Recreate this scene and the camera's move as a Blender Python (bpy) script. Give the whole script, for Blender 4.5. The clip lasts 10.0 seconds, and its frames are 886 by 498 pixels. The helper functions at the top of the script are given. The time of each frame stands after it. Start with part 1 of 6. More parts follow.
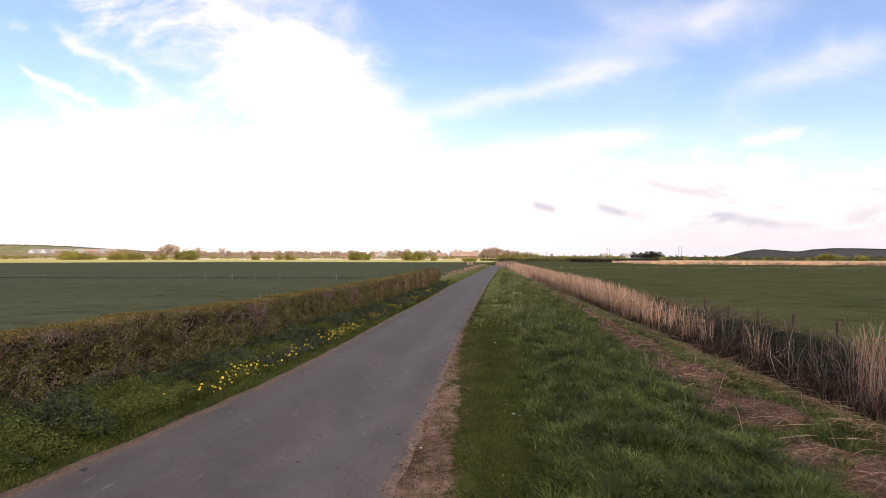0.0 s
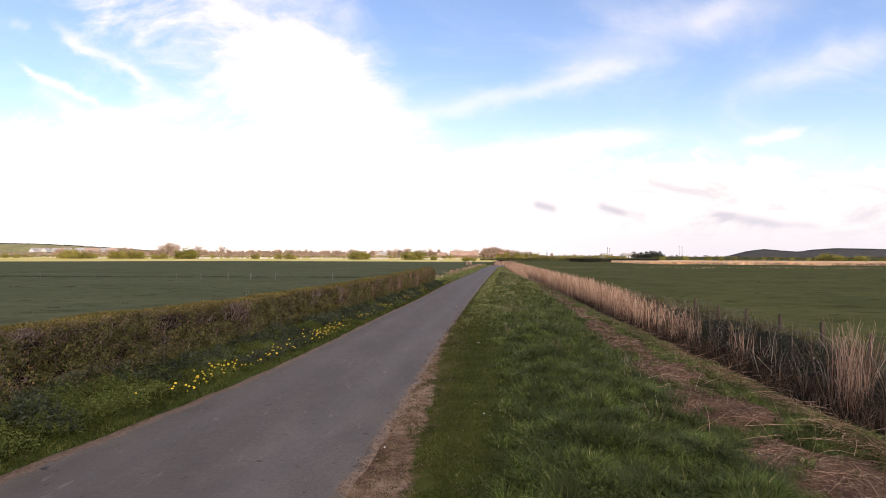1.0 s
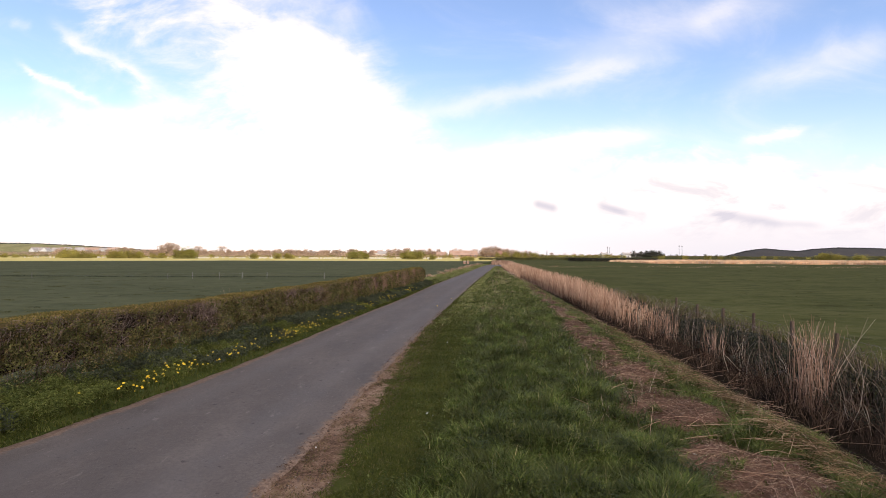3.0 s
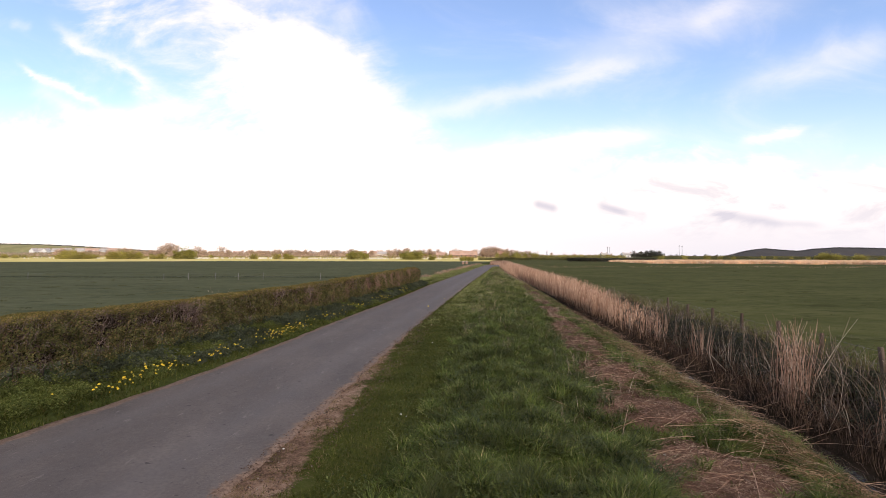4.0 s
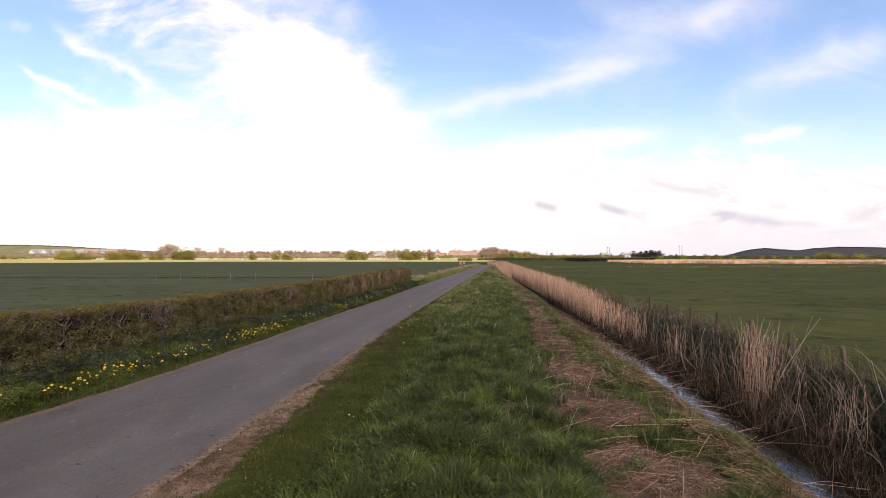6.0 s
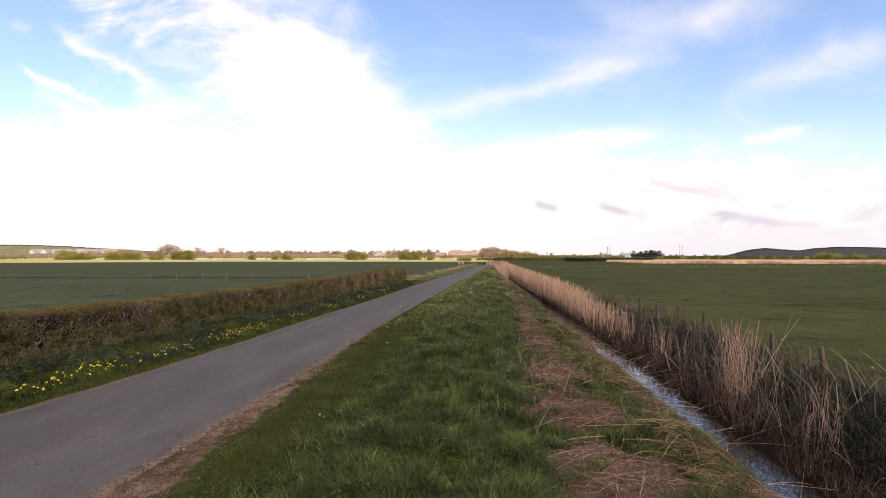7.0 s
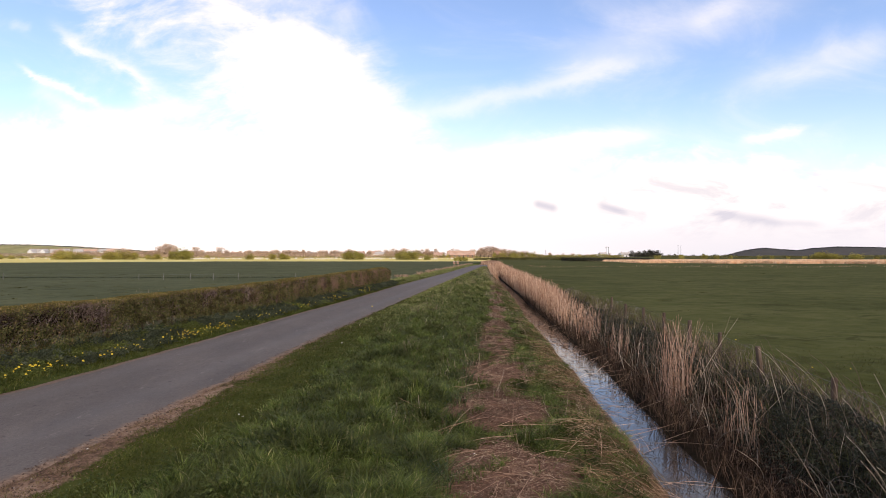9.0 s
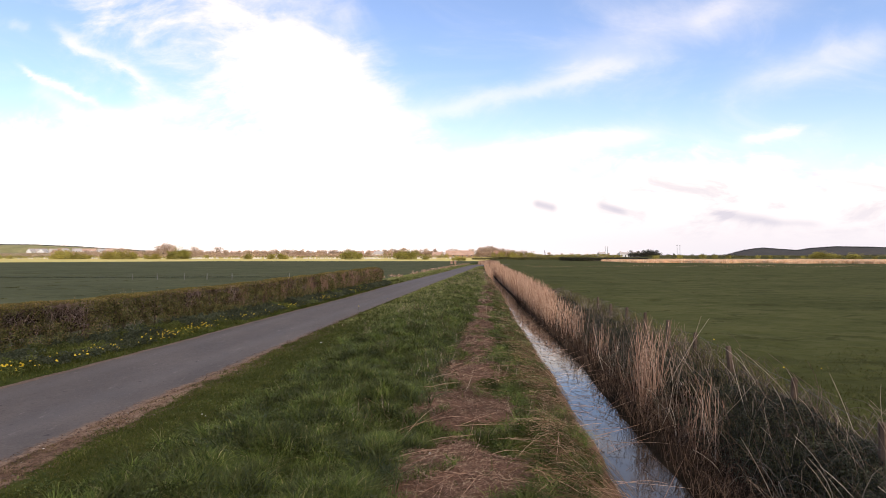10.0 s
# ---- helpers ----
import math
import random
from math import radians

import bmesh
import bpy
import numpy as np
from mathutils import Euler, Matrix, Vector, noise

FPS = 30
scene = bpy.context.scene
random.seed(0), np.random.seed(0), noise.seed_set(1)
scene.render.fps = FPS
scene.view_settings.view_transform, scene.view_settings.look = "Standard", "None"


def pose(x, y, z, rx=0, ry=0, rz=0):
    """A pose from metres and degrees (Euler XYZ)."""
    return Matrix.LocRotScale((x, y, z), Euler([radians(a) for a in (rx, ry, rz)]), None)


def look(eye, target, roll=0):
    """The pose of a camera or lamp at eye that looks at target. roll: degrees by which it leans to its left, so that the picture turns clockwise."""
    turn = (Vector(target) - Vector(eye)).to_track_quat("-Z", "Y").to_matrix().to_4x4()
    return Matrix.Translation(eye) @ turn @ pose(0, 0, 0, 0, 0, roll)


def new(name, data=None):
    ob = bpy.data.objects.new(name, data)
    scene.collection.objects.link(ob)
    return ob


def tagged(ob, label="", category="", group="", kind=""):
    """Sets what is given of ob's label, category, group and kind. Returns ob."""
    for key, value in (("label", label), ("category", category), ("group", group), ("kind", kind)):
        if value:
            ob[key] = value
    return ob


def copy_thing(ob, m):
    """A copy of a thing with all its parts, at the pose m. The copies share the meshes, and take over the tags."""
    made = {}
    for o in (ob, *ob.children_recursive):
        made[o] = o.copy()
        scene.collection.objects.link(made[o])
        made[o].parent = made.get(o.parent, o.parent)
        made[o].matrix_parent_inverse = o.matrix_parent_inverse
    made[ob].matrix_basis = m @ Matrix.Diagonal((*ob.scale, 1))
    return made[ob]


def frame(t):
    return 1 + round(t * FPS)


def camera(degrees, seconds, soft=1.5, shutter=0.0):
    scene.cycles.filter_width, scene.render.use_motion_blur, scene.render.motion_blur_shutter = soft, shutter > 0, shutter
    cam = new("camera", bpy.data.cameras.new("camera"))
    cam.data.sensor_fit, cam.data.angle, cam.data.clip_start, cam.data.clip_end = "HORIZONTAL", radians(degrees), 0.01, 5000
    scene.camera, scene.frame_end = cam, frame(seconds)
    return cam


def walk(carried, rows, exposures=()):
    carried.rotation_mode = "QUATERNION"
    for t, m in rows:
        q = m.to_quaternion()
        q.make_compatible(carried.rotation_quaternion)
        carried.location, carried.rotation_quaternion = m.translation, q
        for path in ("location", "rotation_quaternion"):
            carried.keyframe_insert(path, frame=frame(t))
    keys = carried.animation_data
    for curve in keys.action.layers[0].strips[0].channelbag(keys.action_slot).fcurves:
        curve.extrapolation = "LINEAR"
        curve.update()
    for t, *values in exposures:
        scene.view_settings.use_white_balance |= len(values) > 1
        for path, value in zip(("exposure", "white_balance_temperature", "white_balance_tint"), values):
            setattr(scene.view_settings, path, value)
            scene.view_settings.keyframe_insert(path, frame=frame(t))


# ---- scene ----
cam = camera(77.4, 10.0, soft=0.9)
PATH = [
    (0, (0.08, -0.036, 1.984), (0.08, 1.964, 2.01), 0.1),
    (0.5, (0.27, -0.039, 1.985), (0.27, 1.961, 2.011), 0.1),
    (1, (0.458, -0.046, 1.99), (0.456, 1.953, 2.014), 0.2),
    (1.5, (0.642, -0.048, 1.99), (0.64, 1.952, 2.014), 0.2),
    (2, (0.834, -0.051, 1.993), (0.831, 1.949, 2.016), 0.2),
    (2.5, (1.005, -0.036, 1.99), (1.002, 1.964, 2.012), 0.2),
    (4, (1.505, 0.018, 1.989), (1.501, 2.018, 2.012), 0.1),
    (4.5, (1.662, 0.016, 1.99), (1.658, 2.016, 2.014), 0.1),
    (5, (1.834, 0.015, 1.99), (1.83, 2.015, 2.013), 0.1),
    (5.5, (1.995, 0.022, 1.988), (1.991, 2.022, 2.012), 0.0),
    (7, (2.528, 0.055, 1.978), (2.522, 2.055, 2.002), 0.0),
    (7.5, (2.746, 0.063, 1.977), (2.741, 2.063, 2.001), -0.0),
    (8, (3.0, 0.058, 1.976), (2.996, 2.058, 2.0), -0.0),
    (8.5, (3.247, 0.049, 1.98), (3.244, 2.049, 2.003), -0.0),
    (9, (3.529, 0.028, 1.988), (3.525, 2.028, 2.011), -0.0),
    (9.5, (3.77, 0.015, 1.993), (3.767, 2.015, 2.015), -0.0),
    (10, (3.992, 0.007, 1.994), (3.99, 2.007, 2.016), 0.0),
]
walk(cam, [(t, look(eye, target, roll)) for t, eye, target, roll in PATH])

# ---- world, sun ----
FOCAL = 784 / math.tan(radians(77.4) / 2)


def at_u(px):
    return (px - 784) / FOCAL


def at_v(py):
    return (453 - py) / FOCAL


class Nodes:
    """A small helper to write node trees."""

    def __init__(self, tree):
        self.tree = tree
        tree.nodes.clear()

    def add(self, kind):
        return self.tree.nodes.new(kind)

    def put(self, socket, value):
        if isinstance(value, bpy.types.NodeSocket):
            self.tree.links.new(value, socket)
        elif isinstance(value, (tuple, list)) and len(value) == 3 and len(socket.default_value) == 4:
            socket.default_value = (*value, 1)
        else:
            socket.default_value = value

    def math(self, op, a, b=0.0, c=0.0, clamp=False):
        n = self.add("ShaderNodeMath")
        n.operation, n.use_clamp = op, clamp
        for k, v in enumerate((a, b, c)):
            self.put(n.inputs[k], v)
        return n.outputs[0]

    def mix(self, f, a, b, blend="MIX"):
        n = self.add("ShaderNodeMix")
        n.data_type, n.blend_type = "RGBA", blend
        self.put(n.inputs[0], f), self.put(n.inputs[6], a), self.put(n.inputs[7], b)
        return n.outputs[2]

    def step(self, value, lo, hi, to_lo=0.0, to_hi=1.0):
        n = self.add("ShaderNodeMapRange")
        n.interpolation_type = "SMOOTHSTEP"
        for k, v in enumerate((value, lo, hi, to_lo, to_hi)):
            self.put(n.inputs[k], v)
        return n.outputs[0]

    def noise(self, vector, scale, detail=4.0, rough=0.55, distortion=0.0):
        n = self.add("ShaderNodeTexNoise")
        if vector is not None:
            self.put(n.inputs["Vector"], vector)
        self.put(n.inputs["Scale"], scale), self.put(n.inputs["Detail"], detail)
        self.put(n.inputs["Roughness"], rough), self.put(n.inputs["Distortion"], distortion)
        return n.outputs[0]

    def scaled(self, vector, sx, sy, sz):
        n = self.add("ShaderNodeVectorMath")
        n.operation = "MULTIPLY"
        self.put(n.inputs[0], vector)
        n.inputs[1].default_value = (sx, sy, sz)
        return n.outputs[0]


def make_world():
    world = bpy.data.worlds.new("evening_sky")
    scene.world = world
    world.use_nodes = True
    g = Nodes(world.node_tree)
    coord = g.add("ShaderNodeTexCoord").outputs["Generated"]
    sep = g.add("ShaderNodeSeparateXYZ")
    g.put(sep.inputs[0], coord)
    x, y, z = sep.outputs
    ahead = g.math("ADD", g.math("ABSOLUTE", y), 0.03)
    u = g.math("DIVIDE", x, ahead)
    v = g.math("DIVIDE", g.math("MAXIMUM", z, 0.0), ahead)
    comb = g.add("ShaderNodeCombineXYZ")
    g.put(comb.inputs[0], u), g.put(comb.inputs[1], v)
    uv = comb.outputs[0]
    big = g.math("SUBTRACT", g.noise(uv, 3.2, 6, 0.6, 0.4), 0.5)
    fine = g.math("SUBTRACT", g.noise(g.scaled(uv, 1.0, 2.2, 1.0), 8.0, 9, 0.64, 0.5), 0.5)
    ragged = g.math("ADD", g.math("MULTIPLY", big, 0.30), g.math("MULTIPLY", fine, 0.20))

    def across(p, q):
        """Signed distance from the line p-q, to its left side positive, and the way along it from p."""
        a = (at_u(p[0]), at_v(p[1]))
        b = (at_u(q[0]), at_v(q[1]))
        n = math.hypot(b[0] - a[0], b[1] - a[1])
        e = ((b[0] - a[0]) / n, (b[1] - a[1]) / n)
        du, dv = g.math("SUBTRACT", u, a[0]), g.math("SUBTRACT", v, a[1])
        far = g.math("ADD", g.math("MULTIPLY", du, -e[1]), g.math("MULTIPLY", dv, e[0]))
        along = g.math("ADD", g.math("MULTIPLY", du, e[0]), g.math("MULTIPLY", dv, e[1]))
        return far, along, n

    def streak(p, q, width, amount, wobble=0.25):
        far, along, n = across(p, q)
        far = g.math("ADD", far, g.math("MULTIPLY", ragged, wobble))
        d = g.math("DIVIDE", far, width / FOCAL)
        bell = g.math("POWER", 2.718, g.math("MULTIPLY", g.math("MULTIPLY", d, d), -1.0))
        w = 0.22 * n
        ends = g.math("MULTIPLY", g.step(along, -w, w), g.step(along, n - w, n + w, 1.0, 0.0))
        return g.math("MULTIPLY", g.math("MULTIPLY", bell, ends), amount)

    # the white bank along the horizon, higher in the west
    top = g.step(u, at_u(620), at_u(860), at_v(262), at_v(318))
    edge = g.math("SUBTRACT", v, g.math("ADD", top, ragged))
    cover = g.step(edge, -0.05, 0.06, 1.0, 0.0)
    # the great bright sheet that climbs from it
    low_right, _, _ = across((742, 300), (640, 110))
    high_right, _, _ = across((640, 110), (400, -20))
    right = g.math("MINIMUM", low_right, high_right)
    left, _, _ = across((330, -10), (520, 250))
    soft_edge = g.math("MULTIPLY", ragged, 0.6)
    sheet = g.math("MULTIPLY", g.step(g.math("ADD", right, soft_edge), -0.07, 0.05, 0.0, 1.0),
                   g.step(g.math("ADD", left, ragged), -0.08, 0.06, 0.0, 1.0))
    # a thinner, combed veil on both sides of it
    west_veil, _, _ = across((105, 10), (300, 215))
    east_veil, _, _ = across((790, 300), (600, -40))
    combed = g.step(g.noise(g.scaled(uv, 1.0, 1.9, 1.0), 5.2, 9, 0.62, 0.5), 0.34, 0.66, 0.08, 1.0)
    veil = g.math("MULTIPLY", g.step(g.math("ADD", west_veil, ragged), -0.04, 0.08), g.step(right, -0.02, 0.1))
    veil = g.math("MULTIPLY", g.math("MULTIPLY", veil, combed), 0.85)
    haze = g.math("MULTIPLY", g.step(g.math("ADD", east_veil, soft_edge), -0.06, 0.14), 0.7)
    haze = g.math("MULTIPLY", haze, g.math("MULTIPLY", g.step(left, 0.0, 0.1), g.math("ADD", 0.35, g.math("MULTIPLY", combed, 0.65))))
    cover = g.math("MAXIMUM", g.math("MAXIMUM", cover, sheet), g.math("MAXIMUM", veil, haze))
    thin = g.math("MULTIPLY", g.step(g.noise(g.scaled(uv, 1.0, 1.8, 1.0), 4.0, 7, 0.62, 0.8), 0.42, 0.78), 0.62)
    west = g.math("ADD", 0.42, g.math("MULTIPLY", g.step(u, at_u(300), at_u(900), 1.0, 0.0), 0.18))
    total = g.math("ADD", cover, g.math("MULTIPLY", thin, west))
    for p, q, width, amount in (((740, 212), (1130, 122), 20, 0.45), ((980, 125), (1390, 0), 42, 0.34), ((1290, 168), (1560, 78), 34, 0.40),
                                ((820, 292), (1130, 244), 20, 0.7), ((1300, 262), (1400, 238), 8, 0.5), ((1215, 55), (1300, 5), 14, 0.15),
                                ((60, 135), (185, 190), 7, 0.7), ((125, 62), (290, 165), 11, 0.55), ((85, 160), (160, 215), 16, 0.35),
                                ((170, 215), (330, 195), 16, 0.4), ((40, 60), (70, 75), 10, 0.25)):
        total = g.math("ADD", total, streak(p, q, width, amount))
    total = g.math("ADD", total, g.step(v, at_v(340), at_v(120), 0.34, 0.0))
    total = g.math("POWER", g.math("MINIMUM", total, 1.0), 1.35)

    sky = g.add("ShaderNodeTexSky")
    sky.sky_type, sky.sun_disc, sky.sun_elevation, sky.sun_rotation = "NISHITA", False, SUN_ELEVATION, SUN_ROTATION
    sky.air_density, sky.dust_density, sky.ozone_density = 1.0, 0.6, 1.6
    blue = g.mix(1.0, sky.outputs[0], SKY_GAIN, "MULTIPLY")
    # grey undersides of the low cumulus in the east
    puffs = g.step(g.noise(g.scaled(uv, 1.0, 2.6, 1.0), 7.5, 5, 0.6, 0.5), 0.46, 0.66)
    low = g.math("MULTIPLY", g.step(v, at_v(445), at_v(395)), g.step(v, at_v(330), at_v(270), 1.0, 0.0))
    grey = g.math("MULTIPLY", g.math("MULTIPLY", g.math("MULTIPLY", puffs, 0.85), low), g.step(u, at_u(840), at_u(1200)))
    for p, q, width, amount in (((938, 364), (978, 374), 8, 1.25), ((1245, 380), (1350, 396), 9, 1.15), ((1050, 368), (1095, 380), 6, 0.8), ((1340, 397), (1425, 401), 6, 0.8), ((1420, 330), (1440, 345), 8, 0.6)):
        grey = g.math("ADD", grey, streak(p, q, width, amount, 0.03))
    white = g.mix(g.math("MINIMUM", g.math("MULTIPLY", grey, 0.75), 1.0), CLOUD_WHITE, CLOUD_GREY)
    dim = g.math("MULTIPLY", g.step(v, 0.0, at_v(330), 1.0, 0.0), g.step(u, at_u(500), at_u(1300)))
    white = g.mix(g.math("MULTIPLY", dim, 0.85), white, CLOUD_LOW)
    colour = g.mix(total, blue, white)
    # unseen cloud above the view, added to make the sky's light less blue
    colour = g.mix(g.math("MULTIPLY", g.step(z, 0.42, 0.62), 0.8), colour, CLOUD_OVERHEAD)
    back = g.add("ShaderNodeBackground")
    g.put(back.inputs[0], colour)
    back.inputs[1].default_value = SKY_STRENGTH
    g.tree.links.new(back.outputs[0], g.add("ShaderNodeOutputWorld").inputs[0])


SUN_ELEVATION, SUN_ROTATION = radians(36), radians(155)
SKY_STRENGTH = 0.1
SKY_GAIN = (2.45, 2.28, 2.42)
CLOUD_OVERHEAD = (4.65, 4.42, 5.0)
CLOUD_WHITE, CLOUD_LOW, CLOUD_GREY = (12.9, 11.6, 11.1), (8.9, 8.4, 9.1), (7.4, 6.9, 7.7)
make_world()
sun = new("sun", bpy.data.lights.new("sun", "SUN"))
sun.data.energy, sun.data.angle, sun.data.color = 2.5, radians(28), (1.0, 0.81, 0.60)
sun.matrix_world = look((0, 0, 0), (-math.sin(SUN_ROTATION) * math.cos(SUN_ELEVATION), -math.cos(SUN_ROTATION) * math.cos(SUN_ELEVATION), -math.sin(SUN_ELEVATION)))

# ---- materials ----


def material(name, build, rough=0.8, specular=0.3, through_leaf=0.0):
    m = bpy.data.materials.new(name)
    m.use_nodes = True
    g = Nodes(m.node_tree)
    surface = g.add("ShaderNodeBsdfPrincipled")
    g.put(surface.inputs["Roughness"], rough), g.put(surface.inputs["Specular IOR Level"], specular)
    place = g.add("ShaderNodeNewGeometry").outputs["Position"]
    build(g, surface, place)
    out = surface.outputs[0]
    if through_leaf:
        # thin leaves let part of the light through
        thin, both = g.add("ShaderNodeBsdfTranslucent"), g.add("ShaderNodeMixShader")
        g.put(thin.inputs["Color"], surface.inputs["Base Color"].links[0].from_socket)
        both.inputs[0].default_value = through_leaf
        g.tree.links.new(out, both.inputs[1]), g.tree.links.new(thin.outputs[0], both.inputs[2])
        out = both.outputs[0]
    g.tree.links.new(out, g.add("ShaderNodeOutputMaterial").inputs[0])
    return m


def bump(g, surface, height, strength, distance):
    n = g.add("ShaderNodeBump")
    g.put(n.inputs["Strength"], strength), g.put(n.inputs["Distance"], distance), g.put(n.inputs["Height"], height)
    g.tree.links.new(n.outputs[0], surface.inputs["Normal"])


def ramp(g, value, stops):
    n = g.add("ShaderNodeValToRGB")
    e = n.color_ramp.elements
    while len(e) < len(stops):
        e.new(0.5)
    for k, (p, c) in enumerate(stops):
        e[k].position, e[k].color = p, (*c, 1)
    g.put(n.inputs[0], value)
    return n.outputs[0]


def island_mat(name, stops, patch=(0.6, 1.3), patch_scale=0.8, rough=0.75, specular=0.1, dull=None, fine=30.0, through_leaf=0.0):
    """Leaves, blades and stalks: each piece its own tone out of the stops, with patches across the ground."""

    def build(g, surface, place):
        geo = g.add("ShaderNodeNewGeometry")
        tone = ramp(g, geo.outputs["Random Per Island"], stops)
        if dull:
            tone = g.mix(g.step(g.noise(place, patch_scale * 1.7, 4, 0.6, 0.5), 0.42, 0.62, 0.0, 0.75), tone, dull)
        p = g.noise(place, patch_scale, 3, 0.6)
        f = g.step(p, 0.3, 0.7, patch[0], patch[1])
        q = g.step(g.noise(place, fine, 2, 0.5), 0.25, 0.75, 0.8, 1.2)
        amount = g.math("MULTIPLY", f, q)
        c = g.add("ShaderNodeCombineXYZ")
        for k in range(3):
            g.put(c.inputs[k], amount)
        g.put(surface.inputs["Base Color"], g.mix(1.0, tone, c.outputs[0], "MULTIPLY"))

    return material(name, build, rough, specular, through_leaf)


def ground_mat(name, dark, mid, light, scales=(0.25, 2.2, 14.0), bump_size=0.03, rough=0.95, stretch=(1, 1, 1), spots=0.0):
    def build(g, surface, place):
        p = g.scaled(place, *stretch)
        a, b, c = (g.noise(p, s, 5, 0.6, 0.3) for s in scales)
        mixed = g.math("ADD", g.math("ADD", g.math("MULTIPLY", a, 0.38), g.math("MULTIPLY", b, 0.34)), g.math("MULTIPLY", c, 0.28))
        tone = ramp(g, mixed, ((0.38, dark), (0.5, mid), (0.62, light)))
        if spots:
            # rank tufts that the cattle leave
            tufts = g.noise(g.scaled(place, 0.6, 1.0, 1.0), 0.9, 4, 0.7, 0.6)
            tone = g.mix(g.step(tufts, 0.56, 0.62, 0.0, spots), tone, tuple(0.72 * v for v in dark))
        g.put(surface.inputs["Base Color"], tone)
        bump(g, surface, g.math("ADD", b, g.math("MULTIPLY", c, 0.6)), 0.8, bump_size)

    return material(name, build, rough, 0.02)


def asphalt_build(g, surface, place):
    node = g.add("ShaderNodeAttribute")
    node.attribute_name = "across"
    attr = node.outputs["Fac"]
    grain = g.noise(place, 140, 3, 0.7)
    stains = g.noise(g.scaled(place, 1.0, 0.45, 1.0), 1.3, 6, 0.62, 0.5)
    blot = g.noise(place, 5.0, 5, 0.65, 0.4)
    base = ramp(g, stains, ((0.32, (0.084, 0.072, 0.066)), (0.5, (0.117, 0.100, 0.092)), (0.70, (0.160, 0.139, 0.128))))
    base = g.mix(g.step(blot, 0.45, 0.75, 0.0, 0.3), base, (0.15, 0.138, 0.132))
    base = g.mix(g.step(g.noise(place, 28, 4, 0.7), 0.35, 0.7, 0.0, 0.45), base, (0.062, 0.056, 0.055))
    # worn light wheel lines
    a = g.math("ABSOLUTE", g.math("SUBTRACT", g.math("ABSOLUTE", attr), 0.5))
    base = g.mix(g.step(a, 0.0, 0.28, 0.22, 0.0), base, (0.15, 0.142, 0.145))
    speck = g.step(g.noise(place, 60, 2, 0.6), 0.68, 0.76, 0.0, 0.5)
    base = g.mix(speck, base, (0.27, 0.26, 0.25))
    pit = g.step(g.noise(place, 9.0, 3, 0.5), 0.27, 0.33, 0.65, 0.0)
    base = g.mix(pit, base, (0.03, 0.028, 0.028))
    # tan dust along both edges
    wander = g.math("ADD", g.math("ABSOLUTE", attr), g.math("MULTIPLY", g.math("SUBTRACT", g.noise(place, 4.5, 7, 0.72), 0.5), 0.26))
    dust = g.step(g.math("ADD", wander, g.step(attr, -0.5, 0.5, 0.055, -0.01)), 0.90, 0.985, 0.0, 0.95)
    near = g.add("ShaderNodeSeparateXYZ")
    g.put(near.inputs[0], place)
    less = g.math("MULTIPLY", g.step(attr, -0.1, 0.1), g.step(near.outputs[1], 8.0, 16.0, 0.0, 0.75))
    dust = g.math("MULTIPLY", dust, g.math("SUBTRACT", 1.0, less))
    scuff = g.step(g.noise(g.scaled(place, 1.0, 0.3, 1.0), 7.0, 5, 0.7, 0.3), 0.60, 0.72, 0.0, 0.6)
    base = g.mix(scuff, base, (0.22, 0.195, 0.182))
    # pale chips and a few dark drips of tar
    chips = g.math("MULTIPLY", g.step(g.noise(place, 34, 3, 0.75), 0.66, 0.72), g.step(g.noise(place, 0.9, 3, 0.6), 0.45, 0.6))
    base = g.mix(g.math("MULTIPLY", chips, 0.8), base, (0.33, 0.30, 0.285))
    base = g.mix(g.step(g.noise(g.scaled(place, 0.7, 1.0, 1.0), 3.4, 2, 0.4), 0.215, 0.25, 0.8, 0.0), base, (0.028, 0.025, 0.025))
    base = g.mix(dust, base, g.mix(g.step(g.noise(place, 22, 4, 0.7), 0.35, 0.65), (0.13, 0.085, 0.06), (0.25, 0.175, 0.128)))
    g.put(surface.inputs["Base Color"], base)
    g.put(surface.inputs["Roughness"], g.step(stains, 0.3, 0.7, 0.75, 0.95))
    bump(g, surface, g.math("ADD", grain, g.math("MULTIPLY", blot, 0.7)), 0.55, 0.006)


ASPHALT = material("worn_asphalt", asphalt_build, 0.85, 0.25)
SOIL = ground_mat("verge_thatch", (0.024, 0.031, 0.010), (0.048, 0.060, 0.017), (0.080, 0.080, 0.030))


